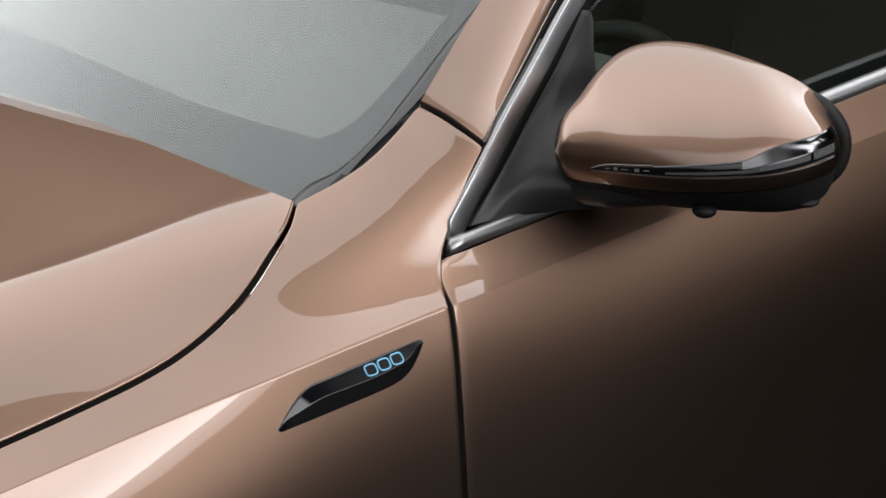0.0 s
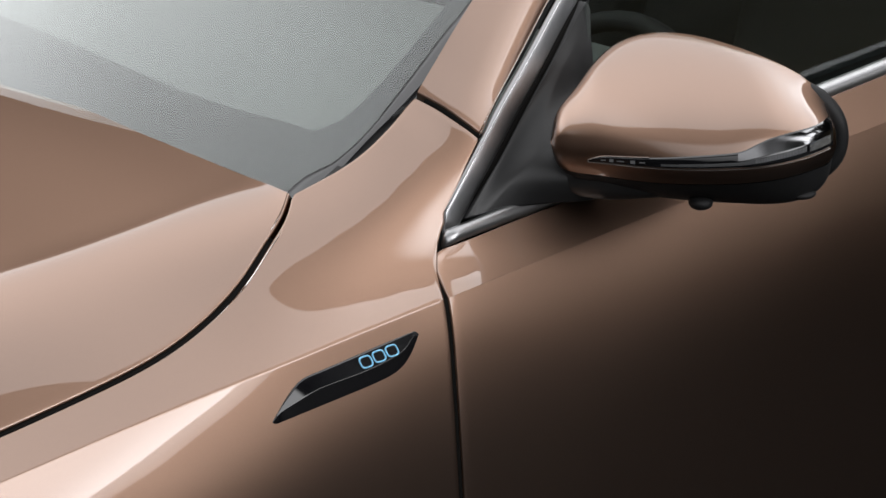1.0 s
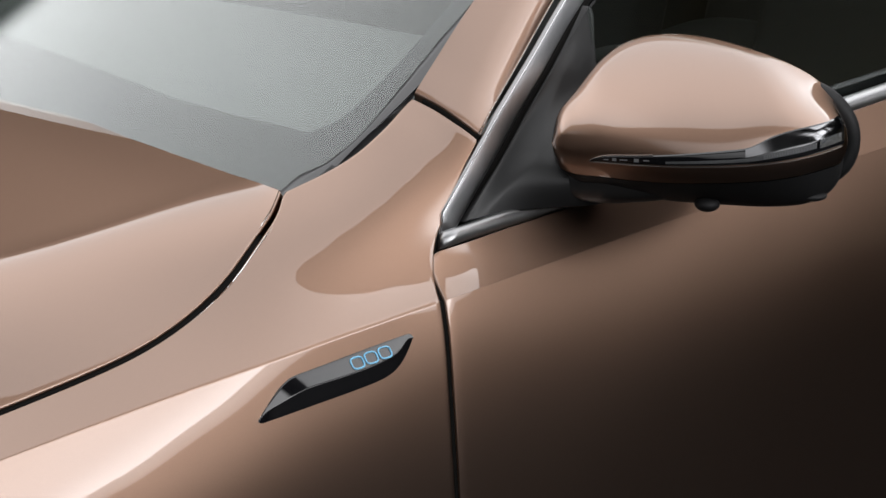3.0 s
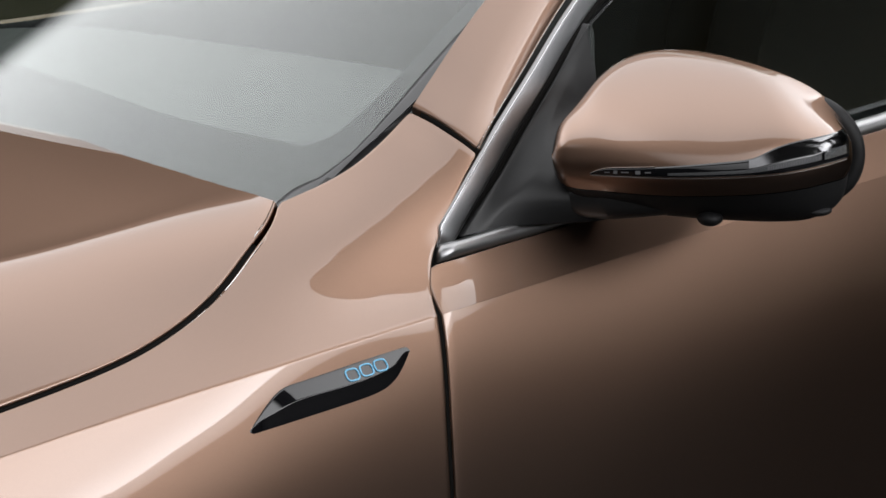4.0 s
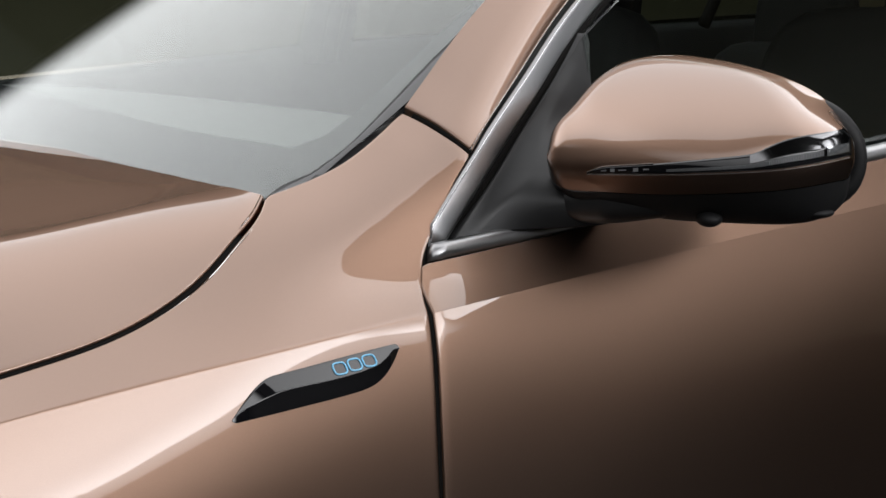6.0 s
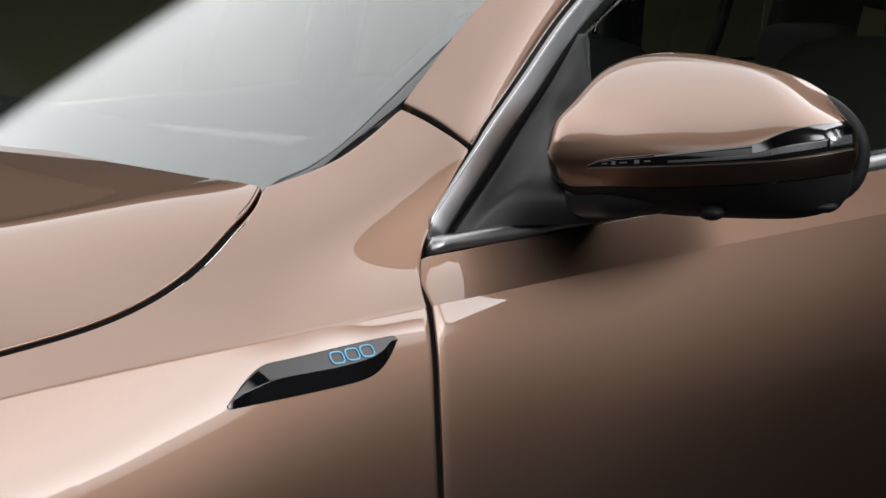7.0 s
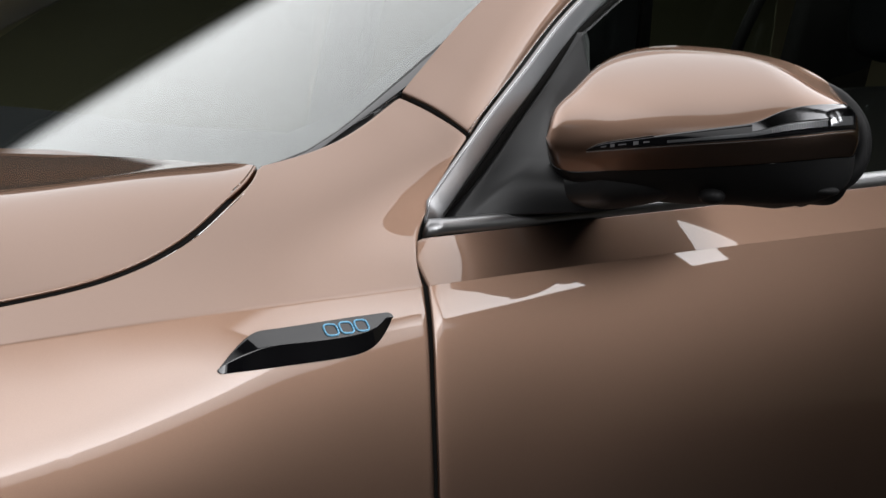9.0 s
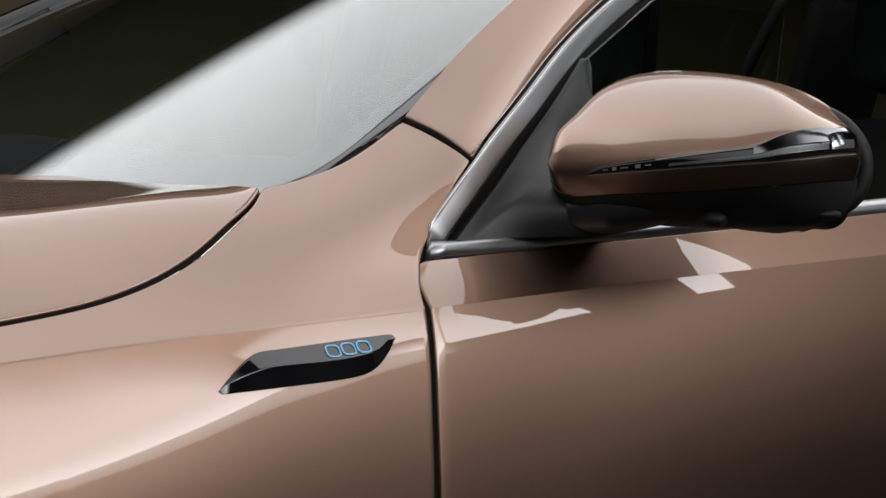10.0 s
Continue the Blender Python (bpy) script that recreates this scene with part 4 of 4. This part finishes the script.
B_TOP = [(-0.1995, 0.8850), (-0.192, 0.8910), (-0.182, 0.8985), (-0.172, 0.9045), (-0.1635, 0.9075), (-0.152, 0.9085), (-0.112, 0.9106), (-0.074, 0.9128), (-0.051, 0.9138), (-0.0465, 0.9131), (-0.0452, 0.9105)]
B_LOW = [(-0.1995, 0.8846), (-0.1975, 0.8830), (-0.193, 0.8825), (-0.168, 0.8830), (-0.14, 0.8838), (-0.092, 0.8856), (-0.0765, 0.8875), (-0.0655, 0.8914), (-0.0535, 0.9005), (-0.0462, 0.9088), (-0.0452, 0.9102)]
B_RIDGE = [(-0.1995, 0.8848), (-0.1965, 0.8872), (-0.183, 0.8925), (-0.164, 0.8975), (-0.152, 0.8988), (-0.13, 0.8992), (-0.101, 0.8999), (-0.077, 0.9020), (-0.06, 0.9062), (-0.0495, 0.9108), (-0.0452, 0.9104)]
B_LINES = [spline([(x, z, 0) for x, z in line], 160) for line in (B_TOP, B_RIDGE, B_LOW)]


def badge_lines(x):
    return [float(np.interp(x, line[:, 0], line[:, 1])) for line in B_LINES]


def upper_facet(x, z):
    """Height over the flank of the badge's upper face, which folds down to its pointed end."""
    lean = 0.56 - 0.10 * min(max((x + 0.16) / 0.1, 0.0), 1.0)
    face = 0.0008 + lean * (0.91654 + 0.0529 * x - z)
    bevel = 0.001 + 0.30 * (x + 0.1995) - 0.30 * (z - 0.885)
    return -0.0016 * math.log(math.exp(-face / 0.0016) + math.exp(-bevel / 0.0016))


def badge_proud(x, z):
    """Height over the flank: an upper and a lower facet that meet in a ridge."""
    zo, zr, zb = badge_lines(x)
    if z >= zr:
        return upper_facet(x, z)
    return 0.0012 + (upper_facet(x, zr) - 0.0012) * (z - zb) / max(zr - zb, 1e-5)


rows = []
for x in -0.12235 + 0.07712 * np.sin(np.linspace(-math.pi / 2, math.pi / 2, 110)):
    zo, zr, zb = badge_lines(x)
    line = [flank_point(x, zo, -0.003)]
    steps = (0.0, 0.04, 0.08, 0.3, 0.6, 0.92, 0.96)
    zs = [zo - k * (zo - zr) for k in steps] + [zr] + [zb + k * (zr - zb) for k in steps[::-1]]
    for z, drop in zip(zs, (0.0006, 0.0, 0.0, 0.0, 0.0, 0.0, 0.0, 0.0001, 0.0, 0.0, 0.0, 0.0, 0.0, 0.0, 0.0006)):
        line.append(flank_point(x, z, badge_proud(x, z) - drop))
    line.append(flank_point(x, zb, -0.003))
    rows.append(line)
badge = mesh_object("fender_badge", *sheet(np.array(rows), -1.0), gloss_black, car, "gloss black wedge-shaped badge with light blue marks")


def badge_point(x, z):
    return flank_point(x, z, badge_proud(x, z) + 0.0004)


def badge_mark(points, width=0.0015):
    path = np.array([badge_point(x, z) for x, z in points])
    v, f = tube(path, width / 2, 8, up=(0, 1, 0))
    mesh_object("badge_mark", v, f, blue, badge, "light blue raised mark")


for k in range(3):
    cx, cz = -0.1040 + 0.0137 * k, 0.9053 + 0.0007 * k
    badge_mark([(cx + 0.0056 * math.copysign(abs(math.cos(a)) ** 0.6, math.cos(a)), cz + 0.0036 * math.copysign(abs(math.sin(a)) ** 0.6, math.sin(a))) for a in np.linspace(0, 2 * math.pi, 41)])

# ---------------------------------------------------------------- rest of the car
roof_left = [(0.93, 0.288, 1.513), (1.3, 0.31, 1.57), (1.9, 0.32, 1.585), (2.6, 0.33, 1.565), (3.2, 0.35, 1.50)]
g = np.array([[across(p, w, 0.05) for w in np.linspace(0, 1, 25)] for p in spline(roof_left, 30)])
v, f = sheet(g, 1.0)
mesh_object("roof", v, f, paint, car)
v, f = sheet(g - np.array((0, 0, 0.03)), -1.0)
mesh_object("headliner", v, f, cloth, car, "dark cloth headliner")
# side of the car behind the front door
nx = 60
xs = np.linspace(1.204, 3.4, nx)
sh = np.stack([xs, shoulder_z(xs)], 1)
bt = np.stack([xs, [max(0.35, 0.345 + math.sqrt(max(0, 0.372**2 - (x - 2.17) ** 2))) for x in xs]], 1)
belt_rear = np.stack([xs, 1.04 + 0.03 * (xs - 1.2)], 1)
low_g = lift_flank(coons(sh, bt, np.linspace(sh[0], bt[0], 20), np.linspace(sh[-1], bt[-1], 20)))
up_g = np.array([[(x, shoulder_y(x) + (0.052 + 0.4 * max(0, x - 2.9) ** 2 - shoulder_y(x)) * w, a + (b - a) * w) for w in np.linspace(0, 1, 6)] for (x, a), (_, b) in zip(sh, belt_rear)])
va, fa = sheet(low_g, -1.0)
vb, fb = sheet(up_g, 1.0)
both_sides("rear_side_panel", va + vb, fa + [[i + len(va) for i in q] for q in fb], paint, car)


def post(x0, x1, wide, mat, name):
    """A window post from the sill to the roof."""
    rows = []
    for k in range(8):
        w = k / 7
        z = 1.0 + 0.53 * w
        x = x0 + (x1 - x0) * w
        y = door_glass_y(z) + 0.006
        rows.append([(x, y, z), (x + 0.01, y - 0.006, z), (x + wide - 0.01, y - 0.006, z), (x + wide, y, z), (x + wide, y + 0.06, z), (x, y + 0.06, z), (x, y, z)])
    v, f = sheet(np.array(rows), -1.0)
    both_sides(name, v, f, mat, car)


post(1.13, 1.22, 0.09, gloss_black, "centre_pillar")
post(2.02, 1.99, 0.10, gloss_black, "rear_pillar")
post(2.64, 2.76, 0.34, dull_black, "tail_pillar")
divider = spline([(2.36, 1.695, 1.06), (2.40, 1.685, 1.144), (2.44, 1.675, 1.27), (2.46, 1.67, 1.32), (2.575, 1.65, 1.515)], 20)
v, f = tube(divider, 0.016, 10, up=(0, 1, 0))
mesh_object("window_divider", v, f, dull_black, car, "black bar dividing the rear side window")
for side in (0, 1):
    for x0, x1 in ((1.21, 2.0), (2.12, 2.66)):
        window("rear_window_glass", x0, x1, side)
# tail and nose close the shell
tail = []
for z, y in ((0.35, 0.06), (0.7, 0.04), (1.04, 0.09), (1.1, 0.15), (1.5, 0.35)):
    x = 3.4 if z < 1.2 else 3.2
    tail.append([(x + 0.06 * 4 * w * (1 - w), y + (2 * CENTRE - 2 * y) * w, z) for w in np.linspace(0, 1, 13)])
v, f = sheet(np.array(tail), -1.0)
mesh_object("tailgate", v, f, paint, car)
nose = []
for z, x in ((0.25, -1.02), (0.5, -1.06), (0.7, -1.05), (0.82, -1.0), (0.865, -0.975)):
    nose.append([(x - 0.09 * 4 * w * (1 - w), 0.05 + (2 * CENTRE - 0.1) * w, z + (0.012 * 4 * w * (1 - w) if z > 0.8 else 0)) for w in np.linspace(0, 1, 17)])
v, f = sheet(np.array(nose), 1.0)
mesh_object("front_bumper", v, f, paint, car)
bm = bmesh.new()
bmesh.ops.create_cube(bm, size=1, matrix=Matrix.Translation((1.15, CENTRE, 0.30)) @ Matrix.Diagonal((4.2, 1.66, 0.12, 1)))
part("underbody", bm, plastic, car, smooth=False)


def wheel(x, y, sign):
    hub = new("wheel")
    hub.parent = car
    ang = np.linspace(0, 2 * math.pi, 49)
    prof = [(0.225, 0.10), (0.30, 0.115), (0.335, 0.095), (0.345, 0.05), (0.345, -0.06), (0.32, -0.11), (0.225, -0.1)]
    g = np.array([[(x + r * math.cos(a), y - sign * d, 0.345 + r * math.sin(a)) for r, d in prof] for a in ang])
    mesh_object("tyre", *sheet(g, sign), rubber, hub)
    prof = [(0.0, 0.07), (0.06, 0.075), (0.2, 0.06), (0.225, 0.09), (0.235, 0.1), (0.225, 0.0)]
    g = np.array([[(x + r * math.cos(a), y - sign * d, 0.345 + r * math.sin(a)) for r, d in prof] for a in ang])
    mesh_object("rim", *sheet(g, sign), chrome, hub)


for wx in (-0.66, 2.17):
    wheel(wx, 0.13, 1)
    wheel(wx, 2 * CENTRE - 0.13, -1)

# cabin
def cushion(name, centre_, size, tilt, parent, mat=cloth):
    """A padded block with rounded edges."""
    bm = bmesh.new()
    bmesh.ops.create_cube(bm, size=1)
    bmesh.ops.subdivide_edges(bm, edges=bm.edges[:], cuts=7, use_grid_fill=True)
    for v in bm.verts:
        c = v.co * 2
        r = (abs(c.x) ** 5 + abs(c.y) ** 5 + abs(c.z) ** 5) ** 0.2
        v.co = c / max(r, 1e-6) * 0.5
        v.co = Vector((v.co.x * size[0], v.co.y * size[1], v.co.z * size[2]))
    bmesh.ops.transform(bm, matrix=pose(*centre_, 0, tilt, 0), verts=bm.verts)
    return part(name, bm, mat, parent)


def seat(x, y, wide=0.5, drop=0.0):
    s = new("seat")
    s.parent = car
    tagged(s, "black leather seat with a separate headrest")
    cushion("seat_cushion", (x - 0.22, y, 0.66), (0.5, wide, 0.17), -8, s)
    cushion("backrest", (x + 0.06, y, 0.86 - drop / 2), (0.15, wide, 0.56), 14, s)
    cushion("headrest", (x + 0.16, y, 1.285 - drop), (0.10, 0.26, 0.21), 8, s)
    for dy in (-0.06, 0.06):
        v, f = tube([(x + 0.14, y + dy, 1.08 - drop), (x + 0.15, y + dy, 1.14 - drop), (x + 0.155, y + dy, 1.2 - drop)], 0.006, 8, up=(0, 1, 0))
        mesh_object("headrest_post", v, f, gloss_black, s)


seat(1.33, 0.53)
seat(1.33, 2 * CENTRE - 0.53)
for y in (0.42, CENTRE, 2 * CENTRE - 0.42):
    seat(2.25, y, 0.46, 0.22)
# inner door trims, from the dashboard to the rear wheel
rows = []
for x in np.linspace(0.16, 2.9, 40):
    top_ = float(np.interp(x, (0.16, 0.5, 1.2, 2.9), (0.952, 0.965, 1.015, 1.055)))
    rows.append([(x, y, z) for y, z in ((0.067, top_ + 0.024), (0.092, top_ + 0.019), (0.108, top_ + 0.004), (0.118, top_ - 0.12), (0.145, top_ - 0.20), (0.145, top_ - 0.25), (0.12, top_ - 0.28), (0.12, 0.45))])
v, f = sheet(np.array(rows), 1.0)
both_sides("door_trim", v, f, cloth, car, "black inner door trim")
# dashboard: one swept shelf behind the windscreen
g = []
for x, z in ((-0.10, 0.93), (0.0, 0.955), (0.15, 0.975), (0.32, 0.985), (0.50, 0.985), (0.66, 0.975), (0.72, 0.955), (0.75, 0.90), (0.73, 0.8), (0.66, 0.6)):
    g.append([(x - 0.05 * (2 * w - 1) ** 2, 0.125 + (2 * CENTRE - 0.25) * w, z) for w in np.linspace(0, 1, 25)])
v, f = sheet(np.array(g), 1.0)
mesh_object("dashboard", v, f, vary(shader("black_dashboard_skin", (0.035, 0.038, 0.036), 0.6), (0.035, 0.038, 0.036), 40, 0.1, 0.05), car, "black soft-touch dashboard")
bm = bmesh.new()
bmesh.ops.create_cube(bm, size=1, matrix=Matrix.Translation((1.5, CENTRE, 0.42)) @ Matrix.Diagonal((2.6, 1.6, 0.04, 1)))
part("cabin_floor", bm, cloth, car, smooth=False)
wheel_rim = [(0.74 + 0.10 * math.sin(a) * 0.5, 0.53 + 0.185 * math.cos(a), 0.80 + 0.17 * math.sin(a)) for a in np.linspace(0, 2 * math.pi, 40)]
v, f = tube(wheel_rim, 0.015, 10, up=(1, 0, 0.3))
mesh_object("steering_wheel", v, f, cloth, car, "black leather steering wheel")

# ---------------------------------------------------------------- studio
floor_mat = vary(shader("dark_studio_floor", (0.007, 0.0065, 0.006), 0.6, spec=0.15), (0.007, 0.0065, 0.006), 6, 0.3, 0.08, 0.1, 60)
wall_mat = vary(shader("dim_olive_studio_wall", (0.17, 0.143, 0.085), 0.85), (0.17, 0.143, 0.085), 0.6, 0.25)
X0, X1, Y0, Y1, ZT = -9.0, 9.0, -13.0, 6.0, 5.5


def box_slab(name, lo_, hi_, mat, label):
    bm = bmesh.new()
    c, d = (Vector(lo_) + Vector(hi_)) / 2, Vector(hi_) - Vector(lo_)
    bmesh.ops.create_cube(bm, size=1, matrix=Matrix.Translation(c) @ Matrix.Diagonal((*d, 1)))
    me = bpy.data.meshes.new(name)
    bm.to_mesh(me)
    bm.free()
    me.materials.append(mat)
    return tagged(new(name, me), label, kind="structure")


box_slab("floor", (X0, Y0, -0.1), (X1, Y1, 0.0), floor_mat, "dark smooth studio floor")
box_slab("ceiling", (X0, Y0, ZT), (X1, Y1, ZT + 0.1), rubber, "black studio ceiling")
box_slab("wall_north", (X0, Y1, 0), (X1, Y1 + 0.1, 2.9), wall_mat, "dim olive studio wall")
box_slab("wall_north_upper", (X0, Y1, 2.9), (X1, Y1 + 0.1, ZT), rubber, "black upper studio wall")
grey_wall = vary(shader("grey_studio_wall", (0.008, 0.0075, 0.007), 0.85, spec=0.1), (0.008, 0.0075, 0.007), 0.6, 0.2)
box_slab("wall_south", (X0, Y0 - 0.1, 0), (X1, Y0, ZT), grey_wall, "plain grey studio wall")
box_slab("wall_east", (X1, Y0, 0), (X1 + 0.1, Y1, 2.9), wall_mat, "dim olive studio wall")
box_slab("wall_east_upper", (X1, Y0, 2.9), (X1 + 0.1, Y1, ZT), rubber, "black upper studio wall")
box_slab("wall_west", (X0 - 0.1, Y0, 0), (X0, Y1, ZT), rubber, "black studio wall")


# the softbox: a glowing cloth in a shallow black case, brighter towards its outer end, hung from the ceiling
def softbox(at, turn, sx, sy, levels, colour, axis="Y", fade=0.0, gain=1.0):
    hub = tagged(new("softbox"), "large rectangular overhead softbox with a white cloth", "studio light")
    hub.matrix_world = pose(*at, 0, 0, turn)
    mat = bpy.data.materials.new("glowing_softbox_cloth")
    mat.use_nodes = True
    tree = mat.node_tree
    tree.nodes.clear()
    out, glow = tree.nodes.new("ShaderNodeOutputMaterial"), tree.nodes.new("ShaderNodeEmission")
    place, split = tree.nodes.new("ShaderNodeTexCoord"), tree.nodes.new("ShaderNodeSeparateXYZ")
    reach, ramp = tree.nodes.new("ShaderNodeMapRange"), tree.nodes.new("ShaderNodeValToRGB")
    reach.inputs["From Min"].default_value, reach.inputs["From Max"].default_value = (-sy / 2, sy / 2) if axis == "Y" else (-sx / 2, sx / 2)
    while len(ramp.color_ramp.elements) < len(levels):
        ramp.color_ramp.elements.new(0.5)
    for e, (pos, level) in zip(ramp.color_ramp.elements, levels):
        e.position, e.color = pos, (level / 20, level / 20, level / 20, 1)
    ramp.color_ramp.interpolation = "EASE"
    times = tree.nodes.new("ShaderNodeMath")
    times.operation = "MULTIPLY"
    times.inputs[1].default_value = 20
    tree.links.new(place.outputs["Object"], split.inputs[0])
    tree.links.new(split.outputs[axis], reach.inputs["Value"])
    tree.links.new(reach.outputs["Result"], ramp.inputs["Fac"])
    tree.links.new(ramp.outputs["Color"], times.inputs[0])
    tail = tree.nodes.new("ShaderNodeMapRange")
    tail.interpolation_type = "SMOOTHSTEP"
    for key, value in (("From Min", sy / 2 - fade - 1e-4), ("From Max", sy / 2), ("To Min", 1.0), ("To Max", 0.0 if fade else 1.0)):
        tail.inputs[key].default_value = value
    both = tree.nodes.new("ShaderNodeMath")
    both.operation = "MULTIPLY"
    tree.links.new(split.outputs["Y"], tail.inputs["Value"])
    tree.links.new(times.outputs[0], both.inputs[0])
    tree.links.new(tail.outputs["Result"], both.inputs[1])
    far = tree.nodes.new("ShaderNodeMapRange")
    far.interpolation_type = "SMOOTHSTEP"
    for key, value in (("From Min", 0.0), ("From Max", sy / 2), ("To Min", 1.0), ("To Max", gain)):
        far.inputs[key].default_value = value
    last = tree.nodes.new("ShaderNodeMath")
    last.operation = "MULTIPLY"
    tree.links.new(split.outputs["Y"], far.inputs["Value"])
    tree.links.new(both.outputs[0], last.inputs[0])
    tree.links.new(far.outputs["Result"], last.inputs[1])
    tree.links.new(last.outputs[0], glow.inputs["Strength"])
    glow.inputs["Color"].default_value = (*colour, 1)
    tree.links.new(glow.outputs[0], out.inputs["Surface"])
    corners = [(-sx / 2, -sy / 2, 0), (-sx / 2, sy / 2, 0), (sx / 2, sy / 2, 0), (sx / 2, -sy / 2, 0)]
    mesh_object("cloth", corners, [[0, 1, 2, 3]], mat, hub, "glowing white cloth", smooth=False)
    rim, high = 0.03, 0.25
    v, f = [], []
    for cx, cy, wx, wy, z0, z1 in ((0, 0, sx + 2 * rim, sy + 2 * rim, high, high + 0.02), (-sx / 2 - rim / 2, 0, rim, sy, -0.02, high), (sx / 2 + rim / 2, 0, rim, sy, -0.02, high),
                                   (0, -sy / 2 - rim / 2, sx + 2 * rim, rim, -0.02, high), (0, sy / 2 + rim / 2, sx + 2 * rim, rim, -0.02, high)):
        k = len(v)
        v += [(cx + a * wx / 2, cy + b * wy / 2, z) for z in (z0, z1) for a, b in ((-1, -1), (1, -1), (1, 1), (-1, 1))]
        f += [[k + i for i in q] for q in ((3, 2, 1, 0), (4, 5, 6, 7), (0, 1, 5, 4), (1, 2, 6, 5), (2, 3, 7, 6), (3, 0, 4, 7))]
    mesh_object("case", v, f, rubber, hub, "black case", smooth=False)
    for a in (-0.4, 0.4):
        for b in (-0.4, 0.4):
            v, f = tube([(a * sx, b * sy, high), (a * sx, b * sy, 1.5), (a * sx, b * sy, ZT - at[2])], 0.012, 8, up=(1, 0, 0))
            mesh_object("hanger", v, f, rubber, hub)


for f0, f1, r0, r1, axis_, levels_, fade_, lift_, gain_ in SOFTBOXES:
    spot = SOFT_F * (f0 + f1) / 2 + SOFT_R * (r0 + r1) / 2
    softbox((spot.x, spot.y, SOFT_HIGH + lift_), SOFT_TURN, r1 - r0, f1 - f0, levels_, SOFT_COLOUR, axis_, fade_, gain_)
